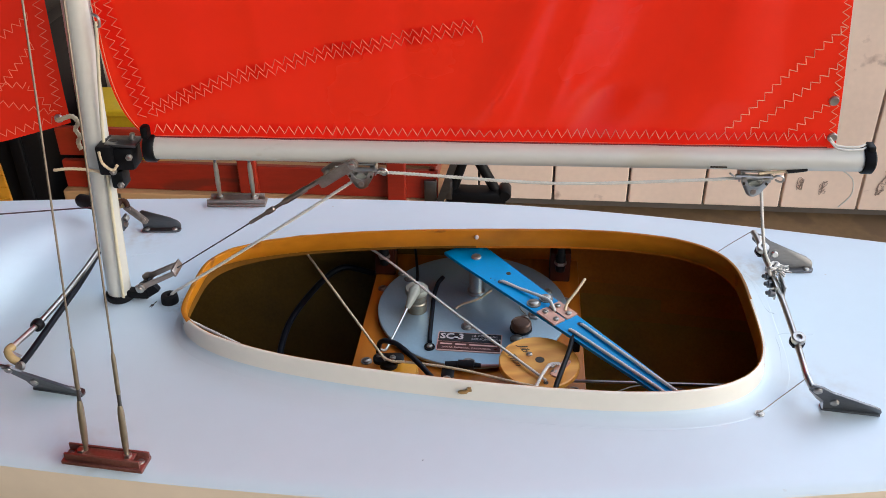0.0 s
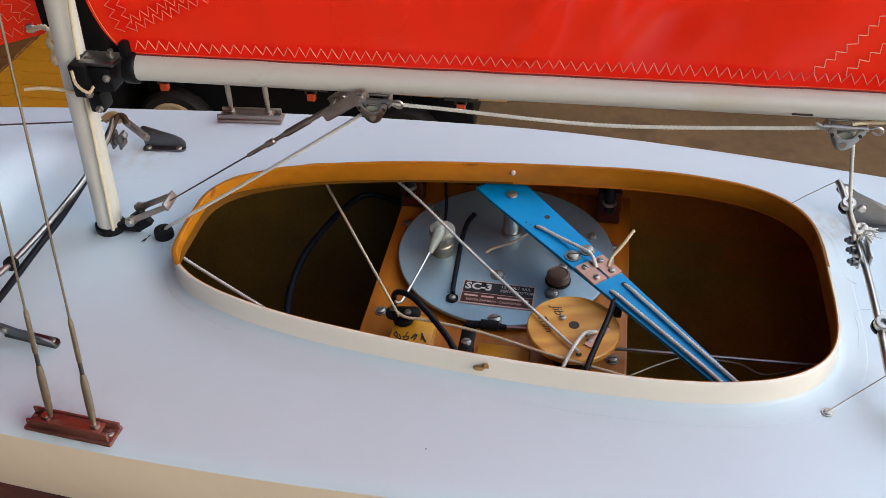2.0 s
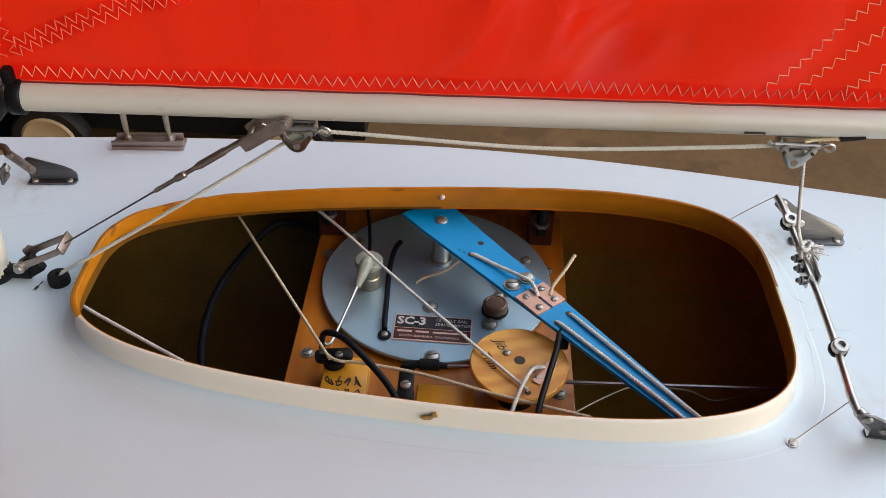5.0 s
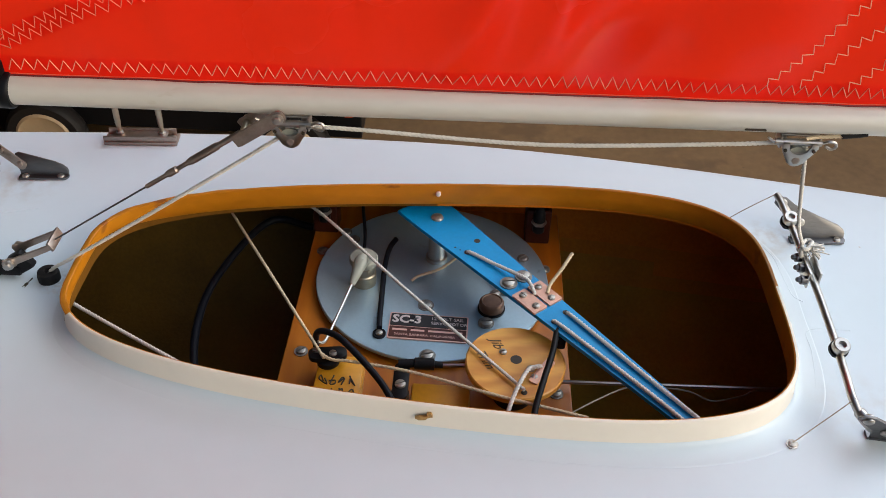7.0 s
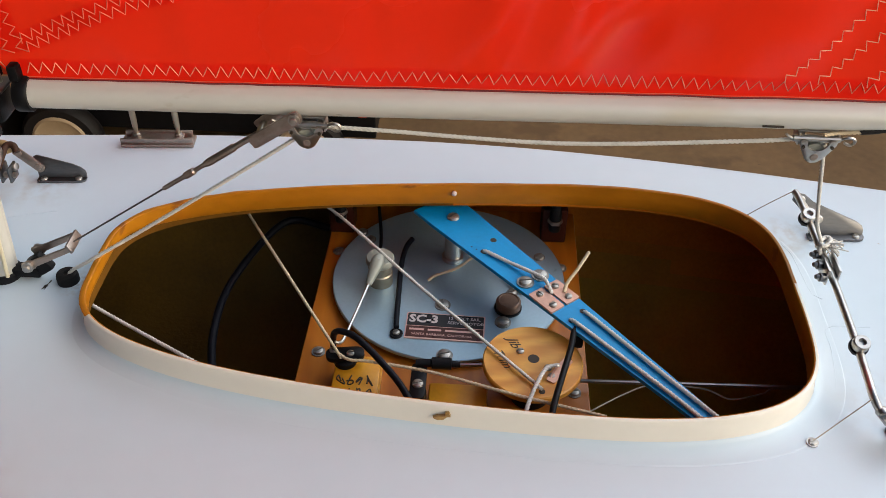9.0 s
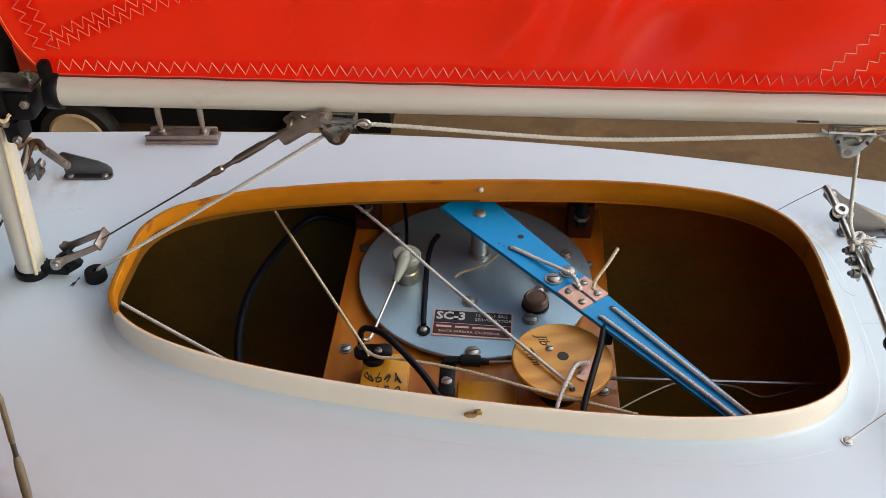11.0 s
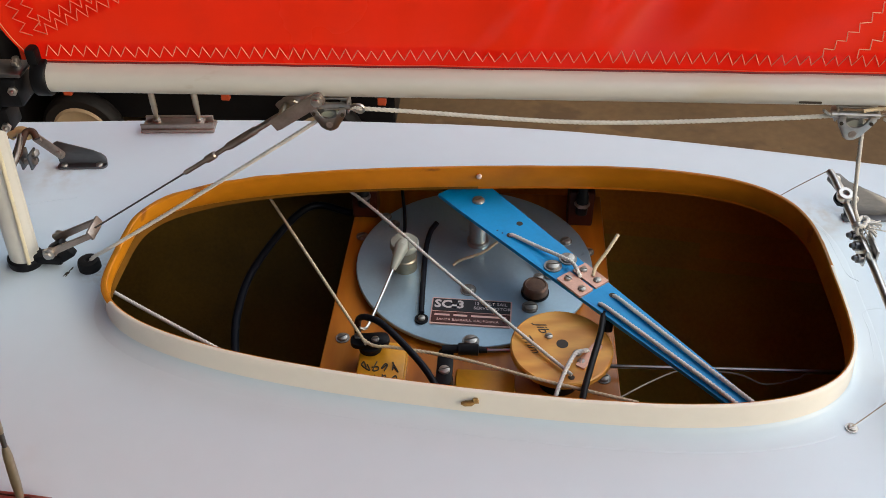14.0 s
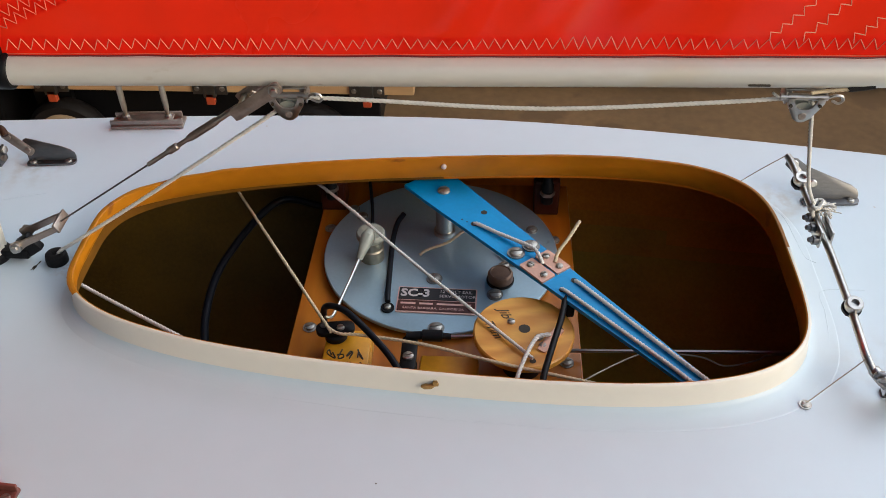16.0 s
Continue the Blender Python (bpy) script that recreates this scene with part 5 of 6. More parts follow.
def winch():
    w = thing("sail_winch", (0.01, 0.05, -0.0480), "sail winch with a round satin aluminium plate on a varnished board", "winch")
    bm = prism(bmesh.new(), [(-0.0575, -0.062), (0.0785, -0.062), (0.0785, 0.118), (-0.0560, 0.118)], BOARD_Z - 0.008, BOARD_Z, None, 0.0006)
    part("baseboard", bm, PLY, w, "orange varnished plywood board", smooth=False)
    for x in (-0.045, 0.065):
        part("bearer", box(bmesh.new(), (x, 0.01, -0.072), (0.010, 0.075, 0.060), 0.001), PLY, w, smooth=False)
    c = Vector((0.0105, 0.0525, 0))
    m = Matrix.Translation(c)
    part("motor_can", lathe(bmesh.new(), [(0.0555, BOARD_Z), (0.0555, PLATE_Z - 0.002)], m, n=64), BLACKP, w)
    part("top_plate", lathe(bmesh.new(), [(0.0590, PLATE_Z - 0.0022), (0.0596, PLATE_Z - 0.0018), (0.0596, PLATE_Z - 0.0004), (0.0592, PLATE_Z), (0.0, PLATE_Z)], m, n=96), SERVO, w, "round satin aluminium plate", angle=30)
    part("shaft", lathe(bmesh.new(), [(0.0056, PLATE_Z), (0.0056, PLATE_Z + 0.002), (0.0044, PLATE_Z + 0.0022), (0.0044, -0.0052)], Matrix.Translation((0.0118, 0.0680, 0)), n=24), STEEL, w)
    # name plate
    lm = Matrix.Translation((0.0105, 0.0150, PLATE_Z)) @ Matrix.Rotation(radians(-1.5), 4, "Z")
    name_plate = part("name_plate", prism(bmesh.new(), rounded(0.0385, 0.0178, 0.0008), 0.0, 0.0006, lm), PINK, w, "black and copper name plate")
    part("black_field", prism(bmesh.new(), rounded(0.0372, 0.0082, 0.0004), 0.0006, 0.0009, lm @ Matrix.Translation((0, 0.0040, 0))), LABELB, name_plate)
    part("lower_field", prism(bmesh.new(), rounded(0.0372, 0.0072, 0.0004), 0.0006, 0.0009, lm @ Matrix.Translation((0, -0.0044, 0))), LABELR, name_plate)
    t = lambda x, y: lm @ Matrix.Translation((x, y, 0.00101))
    lettering("words", "SC-3", 0.0072, t(-0.0178, 0.0020), PRINT, name_plate, 0.00006, bold=0.00022)
    lettering("words", "12 VOLT SAIL", 0.0027, t(0.0010, 0.0050), PRINT, name_plate, 0.00005)
    lettering("words", "SERVOMOTOR", 0.0027, t(0.0010, 0.0018), PRINT, name_plate, 0.00005)
    for x0, x1 in ((-0.0172, -0.0100), (-0.0082, -0.0016), (0.0002, 0.0168)):
        part("print_bar", prism(bmesh.new(), [(x0, -0.0036), (x1, -0.0036), (x1, -0.0024), (x0, -0.0024)], 0.00092, 0.0010, lm), PINK, name_plate, smooth=False)
    lettering("words", "SANTA BARBARA, CALIFORNIA", 0.0021, t(-0.0160, -0.0069), PINK, name_plate, 0.00005)
    # screws, nut and a metal can on the plate
    for me, x, y, a in ((SCREW_L, 0.0112, -0.0038, 20), (SCREW_L, 0.0085, 0.0310, 75), (SCREW_L, 0.0385, 0.0205, 5), (SCREW_M, 0.0430, 0.0420, 30), (SCREW_L, 0.0400, 0.0700, 10), (SCREW_M, 0.0575, 0.0715, 40), (SCREW_M, -0.0330, 0.0800, 60), (SCREW_M, -0.0380, 0.0860, 10)):
        part("washer", lathe(bmesh.new(), [(0.0040 if me is SCREW_L else 0.0030, PLATE_Z), (0.0040 if me is SCREW_L else 0.0030, PLATE_Z + 0.0006)], Matrix.Translation((x, y, 0)), n=20), WASHER, w)
        screw(me, w, (x, y, PLATE_Z + 0.0006), a)
    bm = nut(bmesh.new(), (0.0490, 0.0450, PLATE_Z), (0, 0, 1), 0.0042, 0.0016)
    lathe(bm, [(0.0026, PLATE_Z + 0.0014), (0.0026, PLATE_Z + 0.0030), (0.0014, PLATE_Z + 0.0030), (0.0013, PLATE_Z + 0.0012)], Matrix.Translation((0.0490, 0.0450, 0)), n=18)
    part("hex_nut", bm, STEEL, w)
    part("can_base", lathe(bmesh.new(), [(0.0068, 0), (0.0068, 0.0012)], Matrix.Translation((0.0410, 0.0310, PLATE_Z)), n=28), BLACKP, w)
    part("transistor_can", lathe(bmesh.new(), [(0.0062, 0.0012), (0.0062, 0.0048), (0.0056, 0.0056), (0.0050, 0.0058), (0.0046, 0.0054), (0.0, 0.0054)], Matrix.Translation((0.0410, 0.0310, PLATE_Z)), n=28), CAPM, w, "brown round metal can")
    tail = [(0.0430, 0.0650, PLATE_Z + 0.002), (0.0425, 0.0600, PLATE_Z + 0.004), (0.0400, 0.0555, PLATE_Z + 0.003), (0.0405, 0.0500, PLATE_Z + 0.0015), (0.0435, 0.0455, PLATE_Z + 0.0012)]
    part("tape_tail", tube(bmesh.new(), curve_through(tail, 6), 0.0006, n=6), NYLON, w, "pale scrap of tape")
    # black lead with a lug
    lead = [(-0.0128, 0.0115, PLATE_Z + 0.0022), (-0.0132, 0.0170, PLATE_Z + 0.0028), (-0.0140, 0.0420, PLATE_Z + 0.0030), (-0.0142, 0.0580, PLATE_Z + 0.0036), (-0.0128, 0.0690, PLATE_Z + 0.0050), (-0.0100, 0.0750, PLATE_Z + 0.0062)]
    part("black_lead", tube(bmesh.new(), curve_through(lead, 8), 0.0014, n=10), HOSE, w, "black insulated lead")
    part("lug", lathe(bmesh.new(), [(0.0032, 0), (0.0032, 0.0010)], Matrix.Translation((-0.0127, 0.0090, PLATE_Z)), n=18), BLACKP, w)
    screw(SCREW_S, w, (-0.0127, 0.0090, PLATE_Z + 0.0010), 50)
    # feed-through with a clear cap, a cone and a thin rod to the servo
    f = Vector((-0.0240, 0.0465, 0))
    part("feed_body", lathe(bmesh.new(), [(0.0062, PLATE_Z), (0.0062, -0.0235), (0.0056, -0.0228), (0.0056, -0.0205), (0.0062, -0.020), (0.0062, -0.0165)], Matrix.Translation(f), n=24), BRASS, w, "brass feed-through")
    part("feed_cap", lathe(bmesh.new(), [(0.0068, -0.0170), (0.0072, -0.0162), (0.0072, -0.0140), (0.0066, -0.0132), (0.0, -0.0132)], Matrix.Translation(f), n=28), NYLON, w, "clear plastic cap")
    part("cone", tube(bmesh.new(), [(-0.0236, 0.0435, -0.0105), (-0.0244, 0.0400, -0.0112), (-0.0268, 0.0325, -0.0150), (-0.0279, 0.0290, -0.0168)], 0.002, n=14, radii=[0.0022, 0.0036, 0.0022, 0.0015]), NYLON, w, "white plastic cone")
    part("thin_rod", tube(bmesh.new(), curve_through([(-0.0276, 0.0300, -0.0163), (-0.0310, 0.0150, -0.0185), (-0.0352, -0.0050, -0.0195), (-0.0368, -0.0095, -0.0190), (-0.0388, -0.0105, -0.0175)], 6), 0.0008, n=8), STEEL, w)
    # posts at the far corners of the board
    for x, y in ((0.0655, 0.0970), (-0.0500, 0.0970)):
        part("corner_post", box(bmesh.new(), (x, y, -0.0235), (0.0135, 0.0130, 0.022), 0.001), POSTW, w, "dark red wooden post", smooth=False)
        part("stud", lathe(bmesh.new(), [(0.0030, -0.0240), (0.0032, -0.0232), (0.0032, -0.0120), (0.0026, -0.0112), (0.0022, -0.0040)], Matrix.Translation((x, y - 0.0085, 0)), n=18), BLACKP, w, "black threaded stud")
        part("stud_nut", nut(bmesh.new(), (x, y - 0.0085, -0.0190), (0, 0, 1), 0.0042, 0.0022), TARN, w)
    for x, y, a in ((0.0690, 0.0690, 15), (-0.0495, 0.0745, 40), (-0.0490, -0.0010, 35), (0.0715, -0.0190, 20)):
        part("washer", lathe(bmesh.new(), [(0.0033, BOARD_Z), (0.0033, BOARD_Z + 0.0005)], Matrix.Translation((x, y, 0)), n=20), WASHER, w)
        screw(SCREW_M, w, (x, y, BOARD_Z + 0.0005), a)
    return w


ARM0 = Vector((0.0115, 0.0695, 0.0))
ARM_TURN = -49.2
ARM_TOP = -0.0042


def arm_pose(u, v, z=0.0):
    return Matrix.Translation((ARM0.x, ARM0.y, ARM_TOP + z)) @ Matrix.Rotation(radians(ARM_TURN), 4, "Z") @ Matrix.Translation((u, v, 0))


def winch_arm():
    a = thing("winch_arm", (ARM0.x, ARM0.y, ARM_TOP - 0.002), "blue enamelled winch arm threaded with white cord", "lever")
    outl = [(-0.017, -0.0125), (0.0, -0.0122), (0.14, -0.0056), (0.172, -0.0046), (0.175, -0.003), (0.175, 0.003), (0.172, 0.0046), (0.14, 0.0062), (0.0, 0.0122), (-0.017, 0.0125)]
    part("blade", prism(bmesh.new(), outl, -0.0020, 0.0, arm_pose(0, 0), 0.0002), BLUE, a, "blue enamelled blade", smooth=False)
    screw(SCREW_L, a, arm_pose(0, 0).translation, 30)

    def dot(u, v, r):
        part("hole", lathe(bmesh.new(), [(r, -0.0005), (r, 0.00012)], arm_pose(u, v), n=16), INK, a)

    for u, v, r in ((0.0265, 0.0045, 0.0016), (0.0240, -0.0075, 0.0005), (0.0270, -0.0068, 0.0004), (0.0305, -0.0050, 0.0017), (0.0735, 0.0005, 0.0016), (0.0920, -0.0045, 0.0015), (0.0905, 0.0040, 0.0015)):
        dot(u, v, r)
    for u, v, t in ((0.0600, -0.0040, 10), (0.0605, 0.0050, 60)):
        part("washer", lathe(bmesh.new(), [(0.0042, 0), (0.0042, 0.0006)], arm_pose(u, v), n=22), WASHER, a)
        screw(SCREW_L, a, arm_pose(u, v, 0.0006).translation, t)
    for v in (-0.0048, 0.0048):
        pl = part("copper_plate", prism(bmesh.new(), rounded(0.0155, 0.0082, 0.0005), 0.0, 0.0010, arm_pose(0.0755, v)), COPPER, a, "copper-clad plate", smooth=False)
        for du in (-0.0045, 0.0045):
            screw(SCREW_S, pl, arm_pose(0.0755 + du, v, 0.0010).translation, 40 * du / 0.0045 + 15 + 3000 * v)

    def along(pts, r=0.0011):
        return rope([arm_pose(u, v, z).translation for u, v, z in pts], r, 0.0050, 5)

    solo("arm_cord", along([(0.0305, -0.0050, -0.001), (0.0320, -0.0046, 0.0009), (0.045, -0.0015, 0.0014), (0.0590, 0.0012, 0.0030), (0.0660, 0.0022, 0.0034), (0.0715, 0.0006, 0.0026), (0.0735, 0.0004, 0.0004)], 0.0010), ROPE, "white laid cord threaded through the blue arm", "cord")
    for v0, v1 in ((-0.0045, -0.0028), (0.0040, 0.0030)):
        solo("arm_cord", along([(0.0915, v0, -0.001), (0.0930, v0, 0.0008), (0.110, v0 * 0.9, 0.0012), (0.150, v1, 0.0012), (0.170, v1, 0.0010)], 0.0010), ROPE, "white laid cord stretched along the blue arm", "cord", "cords along the arm")
    solo("cord_end", rope([(0.0655, 0.0150, ARM_TOP + 0.001), (0.0670, 0.0185, ARM_TOP + 0.004), (0.0722, 0.0250, ARM_TOP + 0.008), (0.0770, 0.0320, ARM_TOP + 0.012)], 0.0009, 0.006), OLDROPE, "stiff yellowed cord end standing up from the arm", "cord")
    solo("cord_end", rope([(0.000, 0.0480, PLATE_Z + 0.001), (0.004, 0.0500, PLATE_Z + 0.003), (0.014, 0.0525, PLATE_Z + 0.006), (0.022, 0.0570, PLATE_Z + 0.010)], 0.0008, 0.006), OLDROPE, "loose yellowed cord end under the arm", "cord")


def servo(name, c, size, label):
    s = thing("servo", (c[0], c[1], BOARD_Z), label, "servo", "servos")
    z1 = c[2]
    part("case", box(bmesh.new(), (c[0], c[1], (BOARD_Z + z1) / 2), (size[0], size[1], z1 - BOARD_Z), 0.0010), YELLOW, s, "yellow plastic case")
    part("lid_edge", box(bmesh.new(), (c[0], c[1], z1 - 0.003), (size[0] + 0.0006, size[1] + 0.0006, 0.0007), 0.0002), YELLOW, s)
    return s


def cockpit_gear():
    s1 = servo("main", (-0.0275, -0.0330, -0.0240), (0.0210, 0.0420), "yellow servo with ink scrawl and a black horn")
    part("horn_boss", lathe(bmesh.new(), [(0.0052, -0.024), (0.0052, -0.0215), (0.0045, -0.021)], Matrix.Translation((-0.0335, -0.0165, 0)), n=22), BLACKP, s1)
    part("horn", prism(bmesh.new(), rounded(0.0175, 0.0078, 0.0034), -0.021, -0.0185, Matrix.Translation((-0.0335, -0.0160, 0)) @ Matrix.Rotation(radians(8), 4, "Z"), 0.0004), BLACKP, s1)
    screw(SCREW_S, s1, (-0.0310, -0.0165, -0.0185), 20)
    screw(SCREW_S, s1, (-0.0390, -0.0150, -0.0185), 60)
    rng = random.Random(9)
    for r in range(3):
        for k in range(4):
            cx, cy = -0.0338 + 0.0042 * k, -0.0275 - 0.0080 * r
            pts = [(cx + rng.uniform(-0.0021, 0.0021), cy + rng.uniform(-0.0032, 0.0032), -0.02388) for _ in range(5)]
            part("ink_stroke", tube(bmesh.new(), curve_through(pts, 5), 0.00034, n=5), INK, s1)
    s2 = servo("jib", (0.0185, -0.0440, -0.0265), (0.0260, 0.0400), "plain yellow servo with a black horn beside the winch")
    part("horn", prism(bmesh.new(), rounded(0.0070, 0.0215, 0.0028), -0.0215, -0.0190, Matrix.Translation((0.0008, -0.0300, 0)), 0.0004), BLACKP, s2)
    part("horn_post", lathe(bmesh.new(), [(0.0040, BOARD_Z), (0.0040, -0.0215)], Matrix.Translation((0.0008, -0.0350, 0)), n=18), BLACKP, s2)
    screw(SCREW_M, s2, (0.0008, -0.0325, -0.0190), 25)
    part("link_sleeve", tube(bmesh.new(), [(-0.0010, -0.0210, -0.0180), (0.0060, -0.0205, -0.0178), (0.0063, -0.0205, -0.0178), (0.0150, -0.0205, -0.0178), (0.0153, -0.0205, -0.0178), (0.0190, -0.0208, -0.0178)], 0.002, n=14, radii=[0.0019, 0.0019, 0.0027, 0.0027, 0.0016, 0.0013]), BLACKP, s2, "black link sleeve")
    part("link_rod", tube(bmesh.new(), [(0.0190, -0.0208, -0.0178), (0.0340, -0.0200, -0.0175)], 0.0009, n=8), STEEL, s2)

    jd = thing("jib_trim_drum", (0.0510, -0.0215, BOARD_Z), "pale wooden disc with ink writing and a black lever", "drum")
    part("post", lathe(bmesh.new(), [(0.009, BOARD_Z), (0.009, -0.0155)], Matrix.Translation((0.0510, -0.0215, 0)), n=24), BLACKP, jd)
    part("disc", lathe(bmesh.new(), [(0.0214, -0.0158), (0.0222, -0.0152), (0.0222, -0.0128), (0.0216, -0.0122), (0.0, -0.0122)], Matrix.Translation((0.0510, -0.0215, 0)), n=64), MAPLE, jd, "pale turned wooden disc", angle=30)
    zt = -0.0122
    for x, y, r in ((0.0513, -0.0202, 0.0026), (0.0665, -0.0205, 0.0020), (0.0545, -0.0395, 0.0014)):
        part("hole", lathe(bmesh.new(), [(r, -0.0004), (r, 0.0001)], Matrix.Translation((x, y, zt)), n=20), INK, jd)
    for x, y, t in ((0.0455, -0.0160, 20), (0.0575, -0.0255, 50), (0.0590, -0.0305, 80)):
        screw(SCREW_S, jd, (x, y, zt), t)
    part("copper_strip", prism(bmesh.new(), rounded(0.0165, 0.0042, 0.0008), 0.0, 0.0009, Matrix.Translation((0.0625, -0.0270, zt)) @ Matrix.Rotation(radians(58), 4, "Z")), COPPER, jd, smooth=False)
    lettering("words", "Jib", 0.0066, Matrix.Translation((0.0395, -0.0085, zt + 0.0001)) @ Matrix.Rotation(radians(-68), 4, "Z") @ Matrix.Rotation(radians(0), 4, "X"), INK, jd, 0.00005, shear=0.35)
    lettering("words", "Trim", 0.0060, Matrix.Translation((0.0330, -0.0165, zt + 0.0001)) @ Matrix.Rotation(radians(-62), 4, "Z"), INK, jd, 0.00005, shear=0.35)
    lever = [(0.0700, -0.0085, -0.0085), (0.0712, -0.0060, -0.0070), (0.0695, -0.0068, -0.0055), (0.0670, -0.0200, -0.0050), (0.0630, -0.0350, -0.0055), (0.0590, -0.0500, -0.0065), (0.0575, -0.0580, -0.0075)]
    part("lever", tube(bmesh.new(), curve_through(lever, 6), 0.0014, n=10), BLACKP, jd, "black lever")
    part("lever_clip", box(bmesh.new(), (0.0715, -0.0095, -0.0098), (0.004, 0.005, 0.006), 0.001), BLACKP, jd)
    solo("trim_cord", rope([(0.0620, -0.0245, zt + 0.0010), (0.0600, -0.0265, zt + 0.0028), (0.0560, -0.0300, zt + 0.0042), (0.0515, -0.0400, zt + 0.004), (0.0480, -0.0500, zt + 0.002), (0.0460, -0.0600, zt - 0.001)], 0.0010, 0.0052), ROPE, "white laid cord tied to the wooden disc", "cord")
    solo("jib_trim_line", rope([(-0.0900, 0.1000, -0.0075), (-0.0550, 0.0800, -0.0090), (0.0000, 0.0190, -0.0098), (0.0545, -0.0395, -0.0106)], 0.00085, 0.0048, 20), ROPE, "white laid cord stretched to the wooden disc", "cord")
    # thin line round the servo horn
    solo("sheet_line", rope([(-0.1020, 0.0870, -0.0160), (-0.0870, 0.0628, -0.0160), (-0.0390, -0.0140, -0.0165), (-0.0352, -0.0195, -0.0163), (-0.0300, -0.0228, -0.0160), (-0.0210, -0.0240, -0.0152), (0.0070, -0.0312, -0.0125), (0.0410, -0.0430, -0.0105), (0.0800, -0.0560, -0.0072)], 0.0008, 0.006, 10), OLDROPE, "thin pale line led round the servo horn", "cord")
    solo("sheet_line", rope([(-0.1640, 0.0030, -0.0040), (-0.1500, -0.0070, -0.0050), (-0.0980, -0.0370, -0.0050), (-0.0400, -0.0690, -0.0060)], 0.0009, 0.006, 20), ROPE, "thin pale line under the fore end of the hatch", "cord")
    # black tube loop over the servo
    loop = [(-0.0412, -0.0035, -0.0330), (-0.0408, -0.0042, -0.0215), (-0.0390, -0.0055, -0.0160), (-0.0345, -0.0080, -0.0135), (-0.0270, -0.0140, -0.0120), (-0.0140, -0.0270, -0.0145), (-0.0050, -0.0380, -0.0170), (0.0010, -0.0480, -0.0220), (0.0030, -0.0540, -0.0290)]
    solo("black_tube", tube(bmesh.new(), curve_through(loop, 8), 0.00155, n=10), HOSE, "bent black tube arching over the servo", "tube", base=(-0.0412, -0.0035, BOARD_Z))
    solo("black_cable", tube(bmesh.new(), curve_through([(-0.0600, 0.1080, -0.0450), (-0.0860, 0.1080, -0.0430), (-0.1060, 0.0640, -0.0480), (-0.1090, 0.0280, -0.0530), (-0.1010, -0.0070, -0.0560), (-0.0900, -0.0350, -0.0600)], 10), 0.0021, n=12), HOSE, "black cable lying along the inside of the hull", "cable")
    solo("rudder_rod", tube(bmesh.new(), [(0.0700, -0.0155, -0.0300), (0.1770, -0.0125, -0.0300), (0.3000, -0.0090, -0.0300)], 0.0009, n=8), STEEL, "straight steel push rod to the rudder", "push rod")
    solo("slack_wire", tube(bmesh.new(), curve_through([(0.0700, -0.0345, -0.0370), (0.0773, -0.0291, -0.0360), (0.0936, -0.0175, -0.0360), (0.1073, -0.0106, -0.0355), (0.1204, -0.0104, -0.0355), (0.1333, -0.0113, -0.0360), (0.1415, -0.0160, -0.0360), (0.1480, -0.0159, -0.0360), (0.1591, -0.0120, -0.0360), (0.1650, -0.0093, -0.0355), (0.1850, -0.0100, -0.0340)], 6), 0.00042, n=6), WIRE, "thin slack wire hanging beside the push rod", "wire")
    solo("inner_cord", tube(bmesh.new(), curve_through([(-0.0330, 0.1080, -0.0100), (-0.0300, 0.0960, -0.0180), (-0.0270, 0.0780, -0.0250), (-0.0262, 0.0600, -0.0290)], 6), 0.0009, n=8), HOSE, "thin dark lead to the feed-through", "cable")


